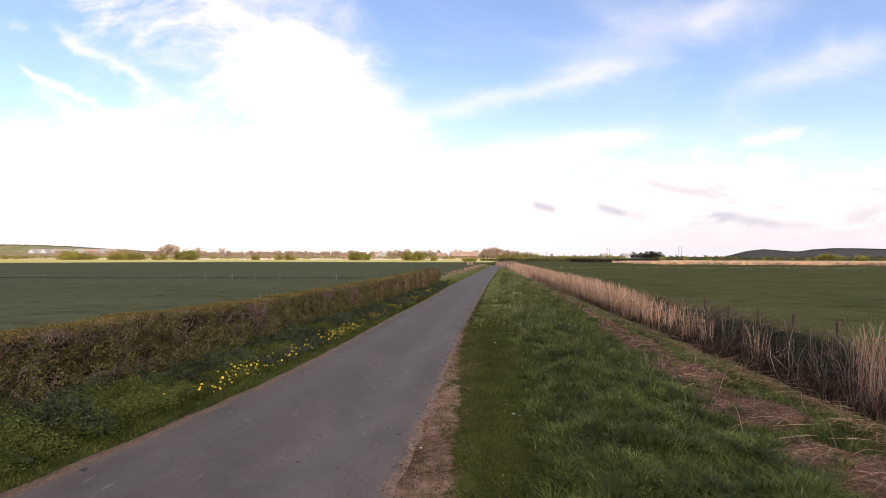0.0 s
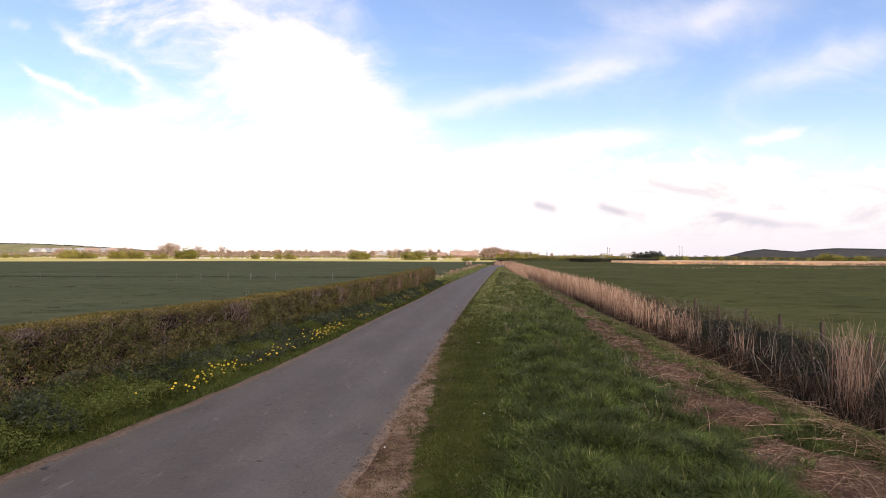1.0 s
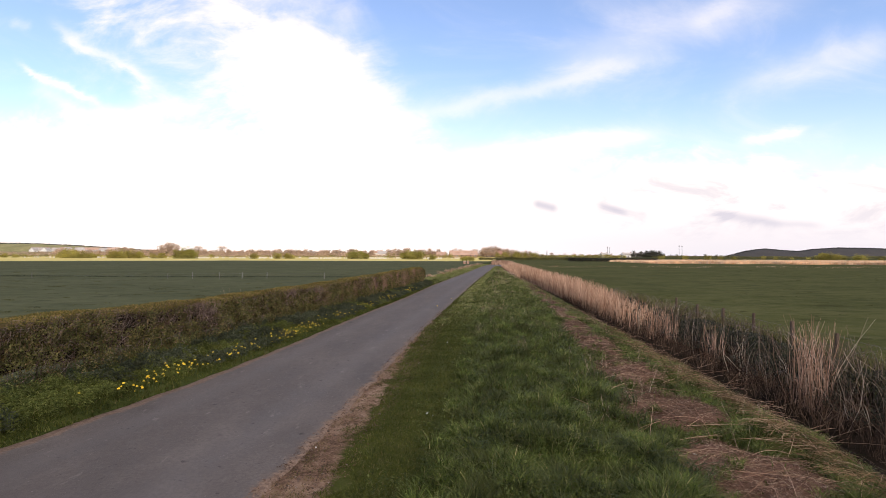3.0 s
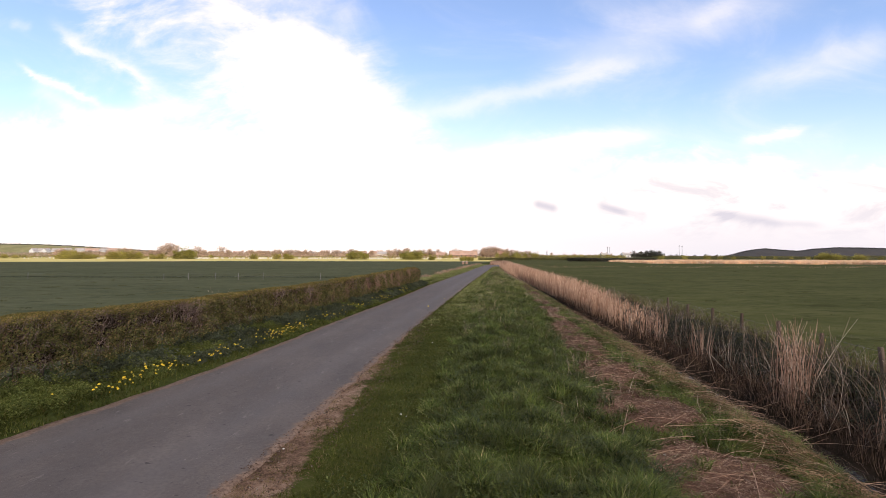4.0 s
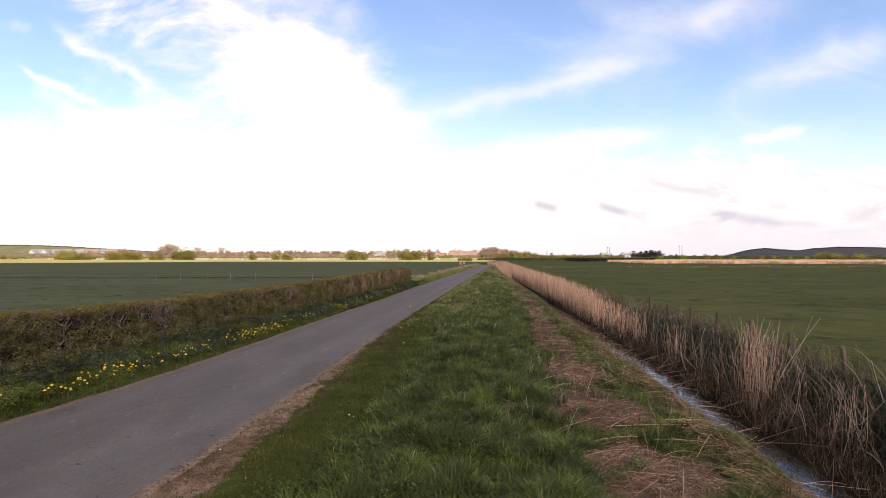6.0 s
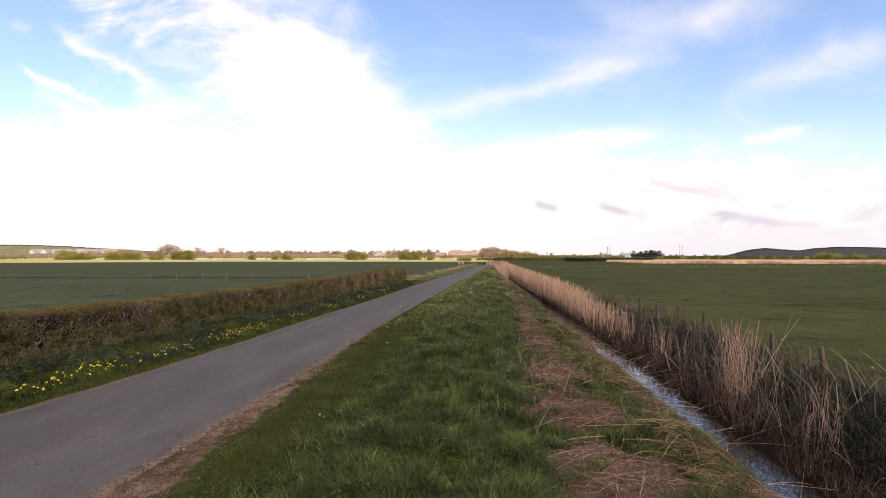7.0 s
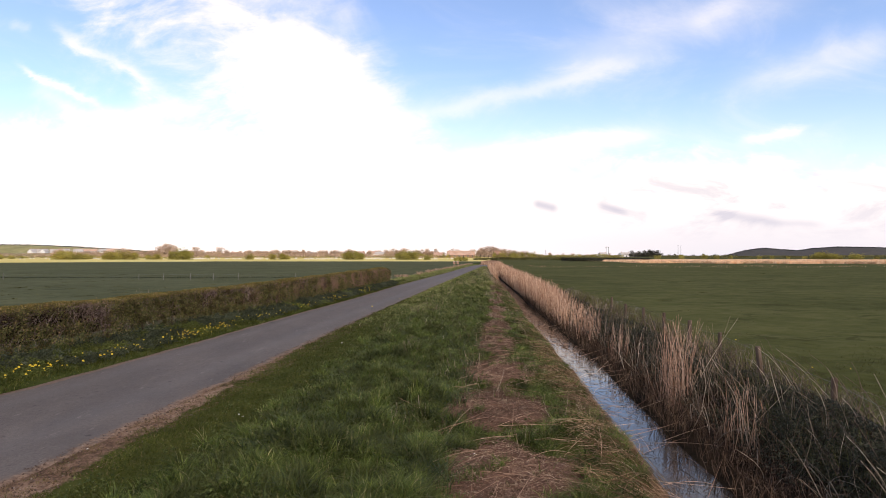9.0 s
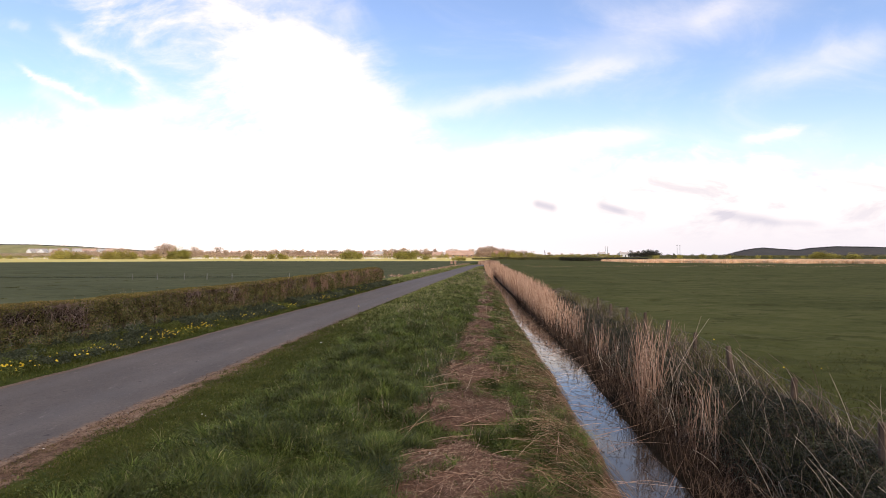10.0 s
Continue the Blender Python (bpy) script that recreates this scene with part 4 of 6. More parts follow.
# ---- the hedge ----
def make_hedge():
    hedge = thing("hedge", pose(0, 0, 0), "long clipped hawthorn hedge, half bare, beside the lane", "hedge")
    y0, y1 = -6.0, 37.6

    def top(y):
        return np.interp(y, (5, 7, 10, 13, 16.5, 24, 36), (1.09, 1.07, 1.01, 0.97, 0.96, 1.03, 1.14)) + 0.008 * np.sin(y * 0.9) + 0.014 * np.sin(y * 2.3 + 1) - 0.25 * np.clip((y - 36.6) / 1.0, 0, 1) ** 2

    def front(y, z):
        """x of the clipped front face."""
        return HEDGE(y) + 0.05 * np.sin(y * 1.7) + 0.04 * np.sin(y * 4.1 + z * 5) - 0.10 * np.clip((0.45 - z) / 0.45, 0, 1) - 0.05 * np.clip((z - 0.95) / 0.15, 0, 1)

    depth = 0.55
    # solid core that closes the view through, coloured dark for the shade within
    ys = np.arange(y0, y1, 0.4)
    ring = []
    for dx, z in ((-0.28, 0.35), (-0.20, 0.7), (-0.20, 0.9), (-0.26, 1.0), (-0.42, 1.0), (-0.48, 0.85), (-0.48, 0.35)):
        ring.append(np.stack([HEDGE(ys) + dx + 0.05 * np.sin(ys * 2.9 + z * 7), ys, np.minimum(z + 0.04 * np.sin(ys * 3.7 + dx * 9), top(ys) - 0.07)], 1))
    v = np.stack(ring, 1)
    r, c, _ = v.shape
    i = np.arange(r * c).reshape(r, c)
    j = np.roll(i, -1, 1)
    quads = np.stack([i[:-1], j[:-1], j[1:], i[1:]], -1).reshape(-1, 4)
    array_part("shade_core", (v.reshape(-1, 3), quads), CORE, hedge, "solid dark core standing for the shade inside the hedge")
    # twigs, thick on the clipped faces
    n = 52000
    y = y0 + (y1 - y0) * rng.uniform(0, 1, n) ** 1.35
    z = 0.22 + (top(y) - 0.22) * rng.uniform(0, 1, n) ** 0.8
    x = front(y, z) - rng.uniform(-0.01, 0.30, n)
    over = rng.uniform(0, 1, n) < 0.3
    z = np.where(over, top(y) - rng.uniform(0, 0.15, n), z)
    x = np.where(over, HEDGE(y) - rng.uniform(0, depth, n), x)
    base = np.stack([x, y, z], 1)
    run = np.stack([rng.normal(0.04, 0.06, n), rng.normal(0, 0.09, n), rng.normal(0.07, 0.09, n)], 1)
    tip = base + run
    tip[:, 2] = np.minimum(tip[:, 2], top(y) + rng.uniform(-0.02, 0.05, n))
    tip[:, 0] = np.minimum(tip[:, 0], front(y, z) + rng.uniform(-0.02, 0.05, n))
    tagged(array_part("twig_tangle", stalks(bent(base, tip, rng.normal(0, 0.015, (n, 3)), 3), rng.uniform(0.0012, 0.0038, n) * (1 + np.maximum(y, 0) / 40)), TWIG, hedge, "bare brown cut twigs"), kind="stuff")
    # leaves
    count, each = 23000, 15
    y = y0 + (y1 - y0) * rng.uniform(0, 1, count) ** 1.3
    z = 0.15 + (top(y) - 0.17) * rng.uniform(0, 1, count)
    k = patchy(y, z * 1.4, 1.5, 41.0)
    keep = rng.uniform(0, 1, count) < np.clip((k - 0.24) * 2.4, 0.08, 1) * np.clip(0.5 + z * 1.1, 0, 1)
    y, z = y[keep], z[keep]
    x = front(y, z) - np.abs(rng.normal(0, 0.07, len(y))) + 0.01
    p = np.repeat(np.stack([x, y, z], 1), each, 0)
    yy = np.maximum(p[:, 1], 0)
    p = p + rng.normal(0, 1, p.shape) * np.array([0.028, 0.04, 0.04]) * (1 + yy[:, None] / 60)
    tagged(array_part("foliage", leaves(p, rng.uniform(0.014, 0.034, len(p)) * (1 + yy / 34), 0.15, 0.65), HEDGE_LEAF, hedge, "small olive hawthorn leaves"), kind="stuff")
    n = 130000
    y = y0 + (y1 - y0) * rng.uniform(0, 1, n) ** 1.3
    x = HEDGE(y) - depth * rng.uniform(-0.03, 1, n)
    z = top(y) - np.abs(rng.normal(0, 0.035, n)) + 0.03 + 0.03 * patchy(x, y, 3.0, 2.0) - 0.04 * np.clip((x - HEDGE(y) + 0.1) / 0.1, 0, 1)
    keep = patchy(x, y, 2.0, 47.0) > 0.2
    p, yy = np.stack([x, y, z], 1)[keep], np.maximum(y[keep], 0)
    tagged(array_part("top_foliage", leaves(p, rng.uniform(0.012, 0.028, len(p)) * (1 + yy / 34), 0.4, 0.6), HEDGE_TOP, hedge, "yellowish young leaves on the clipped top"), kind="stuff")
    # bare reddish shoots towards the far end
    n = 17000
    y = rng.uniform(17.0, 37.5, n)
    keep = patchy(y * 0.5, y, 1.0, 43.0) + (y - 24) * 0.025 > rng.uniform(0.35, 0.75, n)
    y = y[keep]
    n = len(y)
    z = 0.25 + (top(y) - 0.45) * rng.uniform(0, 1, n)
    x = front(y, z) - rng.uniform(-0.02, 0.10, n)
    base = np.stack([x, y, z], 1)
    tip = base + np.stack([rng.normal(0.02, 0.03, n), rng.normal(0, 0.06, n), rng.uniform(0.12, 0.34, n)], 1)
    tip[:, 2] = np.minimum(tip[:, 2], top(y) + 0.03)
    tagged(array_part("shoot_tangle", stalks(bent(base, tip, rng.normal(0, 0.012, (n, 3)), 3), rng.uniform(0.0022, 0.0048, n), 3), RED_TWIG, hedge, "bare reddish upright shoots"), kind="stuff")
    # stems at the foot
    for y in np.arange(-4, 37, 0.62):
        y = y + rng.uniform(-0.2, 0.2)
        x = float(HEDGE(y)) - rng.uniform(0.2, 0.42)
        m = 3
        base = np.repeat([[x, y, float(ground_z(x, y)) - 0.05]], m, 0) + rng.normal(0, 0.02, (m, 3)) * (1, 1, 0)
        tip = base + np.stack([rng.normal(0.0, 0.05, m), rng.normal(0, 0.16, m), rng.uniform(0.5, 0.8, m)], 1)
        array_part("stem", stalks(bent(base, tip, rng.normal(0, 0.03, (m, 3)), 4), rng.uniform(0.009, 0.022, m), 5), STEM_BARK, hedge)
    return hedge


make_hedge()


def make_sapling():
    ob = thing("sapling", pose(-5.0, 15.9, -0.02), "pale bare sapling behind the hedge", "sapling")
    n = 15
    base = np.stack([rng.normal(0, 0.03, n), rng.normal(0, 0.03, n), np.full(n, -0.05)], 1)
    tip = base + np.stack([rng.normal(0, 0.16, n), rng.normal(0, 0.12, n), rng.uniform(0.6, 1.15, n)], 1)
    array_part("stem", stalks(bent(base, tip, rng.normal(0, 0.03, (n, 3)), 5), rng.uniform(0.002, 0.005, n), 4, 0.4), DRY_PALE, ob)


make_sapling()


# ---- straw, dead stems and reeds round the ditch ----
def make_straw():
    x, y = between(95000, 3.0, 40, lambda y: STRAW_L(y) - 0.15, lambda y: BANK(y) + 0.1, 1.6)
    keep = heaped(x, y) > rng.normal(-0.1, 0.25, len(x))
    x, y = x[keep], y[keep]
    n = len(x)
    a = rng.uniform(0, np.pi, n)
    size = rng.uniform(0.02, 0.11, n) * np.where(rng.uniform(0, 1, n) < 0.05, 2.6, 1.0)
    run = np.stack([np.cos(a) * size, np.sin(a) * size, rng.normal(0, 0.025, n)], 1)
    mid = on_ground(x, y, 0.012) + np.stack([np.zeros(n), np.zeros(n), rng.uniform(0, 0.03, n)], 1)
    sag = np.stack([rng.normal(0, 0.02, n), rng.normal(0, 0.02, n), rng.uniform(0, 0.015, n)], 1)
    tagged(array_part("straw_litter", stalks(bent(mid - run / 2, mid + run / 2, sag, 3), rng.uniform(0.0008, 0.002, n) * (1 + y / 25)), STRAW), "trampled brown straw and cut reed litter", "straw", kind="stuff")
    # combed-over reed that falls from the lip to the water
    n = 4200
    y = 3 + 45 * rng.uniform(0, 1, n) ** 1.6
    a = BANK(y) + rng.uniform(-0.4, 0.25, n)
    keep = (patchy(a, y, 1.2, 55.0) > 0.3) | (patchy(a, y, 3.1, 57.0) > 0.6)
    a, y = a[keep], y[keep]
    n = len(y)
    top = on_ground(a, y, 0.02) + np.stack([np.zeros(n), np.zeros(n), rng.uniform(0, 0.09, n)], 1)
    b = np.minimum(a + rng.uniform(0.15, 0.75, n), WATER_L(y) + rng.uniform(-0.25, 0.0, n) + 0.32 * patchy(y * 0.0, y, 2.4, 58.0) ** 2)
    yb = y + rng.normal(-0.15, 0.6, n)
    low = np.stack([b, yb, np.maximum(ground_z(b, yb), WATER_Z) + rng.uniform(0.01, 0.05, n)], 1)
    sag = np.stack([rng.uniform(-0.02, 0.05, n), rng.normal(0, 0.03, n), rng.uniform(-0.01, 0.05, n)], 1)
    tagged(array_part("bank_straw", stalks(bent(top, low, sag), rng.uniform(0.0012, 0.003, n) * (1 + y / 25)), COMBED), "tan flattened reed combed down the ditch bank", "straw", kind="stuff")
    # bundles that lie over the lip
    spots = [(5.0, 4.6), (5.12, 5.3), (5.2, 6.0), (5.25, 6.7), (5.5, 8.1), (5.45, 9.3), (5.6, 10.1), (5.75, 11.6), (5.85, 13.2), (6.1, 15.5), (6.3, 18.0), (4.9, 3.6)]
    each = 55
    n = len(spots) * each
    mid = np.repeat(np.array(spots), each, 0) + rng.normal(0, 1, (n, 2)) * (0.16, 0.26)
    a = np.repeat(rng.uniform(-1.0, 0.1, len(spots)), each) + rng.normal(0, 0.55, n)
    size = rng.uniform(0.25, 0.8, n)
    run = np.stack([np.cos(a), np.sin(a)], 1) * size[:, None] / 2
    p0, p1 = mid - run, mid + run
    z0, z1 = (np.maximum(ground_z(p[:, 0], p[:, 1]), WATER_Z) + rng.uniform(0.02, 0.13, n) for p in (p0, p1))
    sag = np.stack([rng.normal(0, 0.03, n), rng.normal(0, 0.03, n), rng.uniform(0.02, 0.12, n)], 1)
    tagged(array_part("reed_bundles", stalks(bent(np.column_stack([p0, z0]), np.column_stack([p1, z1]), sag, 5), rng.uniform(0.0014, 0.0030, n), 3), COMBED), "yellowish cut reed lying in bundles over the ditch's lip", "straw", kind="stuff")
    # long loose stems across the straw, the bank and the water
    n = 380
    y = 3.2 + 22 * rng.uniform(0, 1, n) ** 1.5
    x = STRAW_L(y) + rng.uniform(-0.3, 3.0, n)
    a = rng.normal(0.2, 0.8, n)
    size = rng.uniform(0.35, 1.0, n)
    z0 = np.maximum(ground_z(x, y), WATER_Z) + 0.02
    x1, y1 = x + np.cos(a) * size, y + np.sin(a) * size
    z1 = np.maximum(np.maximum(ground_z(x1, y1), WATER_Z) + 0.02, z0 - 0.12) + rng.uniform(0, 0.12, n)
    sag = np.stack([rng.normal(0, 0.04, n), rng.normal(0, 0.03, n), rng.uniform(0.0, 0.05, n)], 1)
    tagged(array_part("loose_stems", stalks(bent(np.stack([x, y, z0], 1), np.stack([x1, y1, z1], 1), sag, 6), rng.uniform(0.0018, 0.0034, n), 4), DRY), "long broken pale reed stems lying about", "straw", kind="stuff")


make_straw()


def make_flotsam():
    n = 620
    y = 4 + 26 * rng.uniform(0, 1, n) ** 1.4
    x = WATER_L(y) + (WATER_R(y) - WATER_L(y)) * rng.uniform(0.05, 0.95, n)
    a = rng.uniform(0, 2 * np.pi, n)
    size = rng.uniform(0.06, 0.4, n)
    base = np.stack([x, y, np.full(n, WATER_Z + 0.004)], 1)
    tip = base + np.stack([np.cos(a) * size * 0.5, np.sin(a) * size, rng.uniform(0, 0.10, n)], 1)
    tagged(array_part("flotsam", stalks(bent(base, tip, rng.normal(0, 0.015, (n, 3)) * (1, 1, 0), 4), rng.uniform(0.0014, 0.003, n) * (1 + y / 25), 4), DRY_BROWN), "dark broken stems lying in the ditch water", "straw", kind="stuff")


make_flotsam()


def make_reeds():
    def stand(name, count, y0, y1, x0, x1, low, high, mat, label, power=1.5, thick=1.0, cut=0.35, seed=60.0, sides=3, lean=0.16, density=1.1, ramp=0.01):
        y = y0 + (y1 - y0) * rng.uniform(0, 1, count) ** power
        x = WATER_R(y) + rng.uniform(x0, x1, count)
        k = patchy(x * 0.4, y, density, seed)
        keep = (k > cut) & (rng.uniform(0, 1, count) < (y - y0) / ramp)
        x, y, k = x[keep], y[keep], k[keep]
        n = len(x)
        base = np.stack([x, y, np.maximum(ground_z(x, y), WATER_Z) - 0.03], 1)
        reach = np.interp(y, (4, 7, 8.4, 9.6, 11.0, 13.0, 20, 25, 31, 50, 95), (0.05, 0.25, 0.4, 0.72, 0.4, 0.2, 0.14, 0.30, 0.48, 0.55, 0.68))
        h = np.maximum((reach + 0.1 - base[:, 2]) * (low + (high - low) * rng.uniform(0, 1, n)) * (0.85 + 0.25 * k), 0.15)
        tip = base + np.stack([rng.normal(0.03, lean, n) * h, rng.normal(0, lean, n) * h, h], 1)
        sag = np.stack([rng.normal(0, 0.05, n), rng.normal(0, 0.05, n), np.zeros(n)], 1) * h[:, None]
        geo = stalks(bent(base, tip, sag, 4), rng.uniform(0.0017, 0.0034, n) * thick * (1 + y / 22), sides, 0.45)
        # long dead leaves
        m = n // 3
        pick = rng.integers(0, n, m)
        start = base[pick] + (tip[pick] - base[pick]) * rng.uniform(0.25, 0.9, m)[:, None]
        flag = blades(start, rng.uniform(0.12, 0.32, m), rng.uniform(0.005, 0.011, m) * thick * (1 + y[pick] / 22), rng.uniform(0.5, 1.4, m), 2, 0.25)
        tagged(array_part(name, join(geo, flag), mat), label, "reeds", kind="stuff")

    stand("reeds", 240, 7.5, 21, 0.05, 0.65, 0.3, 1.15, DRY_PALE, "pale dry standing reeds along the ditch", 1.0, 1.0, 0.58, 60.0, 4, 0.12, 1.5)
    for y0, y1, count in ((9.15, 10.0, 110), (13.3, 14.1, 34), (6.9, 7.6, 24), (16.4, 18.4, 90)):
        stand("reed_clump", count, y0, y1, 0.1, 0.45, 0.6, 1.12, DRY, "tall tan clump of dry reeds by the ditch", 1.0, 1.0, 0.0, 61.0, 4, 0.11)
    stand("thin_reeds", 250, 3.5, 20, 0.1, 1.5, 0.3, 1.2, DRY_PALE, "scattered pale reed stems among brambles", 1.2, 1.0, 0.2, 63.0, 4, 0.24, 1.5)
    # stems that lean back over the ditch
    n = 300
    y = 3.2 + 9 * rng.uniform(0, 1, n) ** 1.5
    x = WATER_R(y) + rng.uniform(0.15, 1.5, n)
    base = on_ground(x, y, -0.02)
    h = rng.uniform(0.45, 1.0, n)
    tip = base + np.stack([rng.normal(-0.32, 0.2, n) * h, rng.normal(0.05, 0.3, n) * h, h * rng.uniform(0.6, 0.95, n)], 1)
    sag = np.stack([rng.normal(0.05, 0.05, n), rng.normal(0, 0.05, n), rng.uniform(0, 0.08, n)], 1) * h[:, None]
    tagged(array_part("leaning_reeds", stalks(bent(base, tip, sag, 6), rng.uniform(0.0018, 0.0036, n) * (1 + y / 26), 4, 0.5), DRY_PALE), "pale bare reed stems leaning back over the ditch", "reeds", kind="stuff")
    stand("near_bank_reeds", 2000, 56, 93, -1.15, -0.6, 0.4, 0.9, DRY, "tan reeds on the near bank of the far ditch", 0.75, 1.5, 0.15, 72.0, 3, 0.09)
    stand("far_reeds", 12500, 17.2, 93, -0.05, 0.85, 0.4, 1.14, DRY, "dense pinkish tan reed belt along the ditch", 1.12, 1.5, 0.24, 66.0, 3, 0.15, 1.1, 9.0)
    stand("dead_stems", 4400, 3.2, 34, -0.18, 0.5, 0.10, 0.33, DRY_BROWN, "short brown dead stems at the water's edge", 1.4, 1.0, 0.2, 69.0, 3, 0.3)


make_reeds()


def make_brambles():
    n = 150000
    y = 3 + 37 * rng.uniform(0, 1, n) ** 1.4
    t = rng.uniform(0, 1, n)
    x = WATER_R(y) + 0.25 + (POSTS(y) + np.interp(y, (7, 10), (0.45, -0.05)) - WATER_R(y) - 0.25) * t
    k = patchy(x, y, 1.2, 71.0)
    heap = (0.07 + 0.30 * k + 0.18 * patchy(x * 0.5, y, 0.6, 75.0)) * np.sin(np.pi * np.clip(t * 0.85 + 0.12, 0, 1))
    z = ground_z(x, y) + heap * rng.uniform(0.3, 1, n) ** 0.5
    keep = k > 0.18
    p = np.stack([x, y, z], 1)[keep]
    yy = y[keep]
    tagged(array_part("brambles", leaves(p, rng.uniform(0.013, 0.030, len(p)) * (1 + yy / 22), 0.4, 0.55), BRAMBLE), "dark green brambles and ivy on the far bank", "brambles", kind="stuff")
    x, y = between(15000, 3.0, 18, lambda y: WATER_R(y) + 0.45, lambda y: POSTS(y) + 0.35, 1.4)
    keep = (patchy(x, y, 1.7, 73.0) > 0.36) & (rng.uniform(0, 1, len(x)) < np.interp(y, (6, 9.5), (0.85, 0.15)))
    x, y = x[keep], y[keep]
    n = len(x)
    base = on_ground(x, y, 0.04)
    tagged(array_part("bank_grass", blades(base, rng.uniform(0.16, 0.42, n), rng.uniform(0.004, 0.008, n) * (1 + y / 25), rng.uniform(0.5, 1.8, n), 3, 0.1), BANK_GRASS), "long dull grass hanging over the far bank", "grass", kind="stuff")
    # withered leaves and stems caught among them
    n = 26000
    y = 3 + 30 * rng.uniform(0, 1, n) ** 1.4
    t = rng.uniform(0, 0.75, n) ** 1.3
    x = WATER_R(y) + 0.05 + (POSTS(y) - WATER_R(y)) * t
    keep = patchy(x, y, 2.0, 77.0) > 0.3
    p = on_ground(x, y)[keep]
    p[:, 2] += rng.uniform(0.0, 0.26, len(p)) * (1 - t[keep])
    tagged(array_part("withered_leaves", leaves(p, rng.uniform(0.012, 0.034, len(p)) * (1 + y[keep] / 26), 0.2, 0.3), DRY_BROWN), "withered brown leaves on the far bank", "leaves", kind="stuff")

    # arching bare canes
    n = 2300
    y = 3.2 + 26 * rng.uniform(0, 1, n) ** 1.3
    x = WATER_R(y) + rng.uniform(0.3, 1.9, n)
    base = on_ground(x, y)
    a = rng.uniform(0, 2 * np.pi, n)
    size = rng.uniform(0.25, 0.9, n)
    x1, y1 = np.minimum(x + np.cos(a) * size * 0.6, POSTS(y) + 0.4), y + np.sin(a) * size
    tip = np.stack([x1, y1, np.maximum(ground_z(x1, y1), WATER_Z) + rng.uniform(0.02, 0.4, n)], 1)
    sag = np.stack([rng.normal(0, 0.05, n), rng.normal(0, 0.05, n), rng.uniform(0.08, 0.28, n)], 1)
    tagged(array_part("canes", stalks(bent(base, tip, sag, 6), rng.uniform(0.0016, 0.0034, n) * (1 + y / 25), 3), CANE), "bare grey bramble canes arching over the bank", "brambles", kind="stuff")


make_brambles()


# ---- fences ----
def post_geometry(bm, height, radius, lean=(0, 0), sides=9):
    rings = []
    for z, r in ((-0.2, 1.05), (0.0, 1.03), (0.4 * height, 1.0), (0.97 * height, 0.96), (height, 0.82)):
        ring = []
        for s in range(sides):
            a = 2 * math.pi * s / sides
            w = r * radius * (1 + 0.06 * math.sin(3 * a + z * 4))
            ring.append(bm.verts.new((w * math.cos(a) + lean[0] * z, w * math.sin(a) + lean[1] * z, z)))
        rings.append(ring)
    for a, b in zip(rings, rings[1:]):
        for s in range(sides):
            bm.faces.new((a[s], a[(s + 1) % sides], b[(s + 1) % sides], b[s]))
    bm.faces.new(rings[-1])


def make_fence(label, spots, height, radius, wires, mat):
    fence = thing("fence", pose(*spots[0]), label, "fence")
    x0, y0, z0 = spots[0]
    tops = []
    for x, y, z in spots:
        bm = bmesh.new()
        h = height * rng.uniform(0.9, 1.1)
        lean = (rng.normal(0, 0.04), rng.normal(0, 0.04))
        post_geometry(bm, h, radius * rng.uniform(0.85, 1.15), lean)
        p = part("post", bm, mat, fence)
        p.location = (x - x0, y - y0, z - z0)
        tops.append((x - x0, y - y0, z - z0, lean))
    for share in wires:
        pts = np.array([[x + l[0] * share * height, y + l[1] * share * height - radius, z + share * height] for x, y, z, l in tops])
        # one wire along all posts, hanging a little between them
        run = bent(pts[:-1], pts[1:], np.tile([[0, 0, -0.015]], (len(pts) - 1, 1)), 4)[:, :-1].reshape(-1, 3)
        array_part("wire", stalks(np.concatenate([run, pts[-1:]])[None], np.array([0.0022]), 4, 1.0), WIRE, fence)


ditch_posts = []
for y in (-5.6, -3.9, -2.1, -0.4, 1.4, 3.2, 4.97, 6.74, 9.1, 11.0, 12.6, 14.4, 16.2, 18.05, 19.9):
    x = float(POSTS(y))
    ditch_posts.append((x, y, float(ground_z(x, y))))
make_fence("short weathered wooden fence posts with sagging wire beside the ditch", ditch_posts, 0.55, 0.043, (0.85, 0.45), POST_WOOD)
west_posts = [(x, 44.8 + 0.06 * (x + 20) ** 2 / 20, 0.0) for x in (-32.6, -21.2, -19.2, -17.0, -15.2, -13.2, -8.6)]
make_fence("low pale wooden posts of a wire fence across the pasture", west_posts, 0.5, 0.03, (0.9, 0.5), PALE_WOOD)


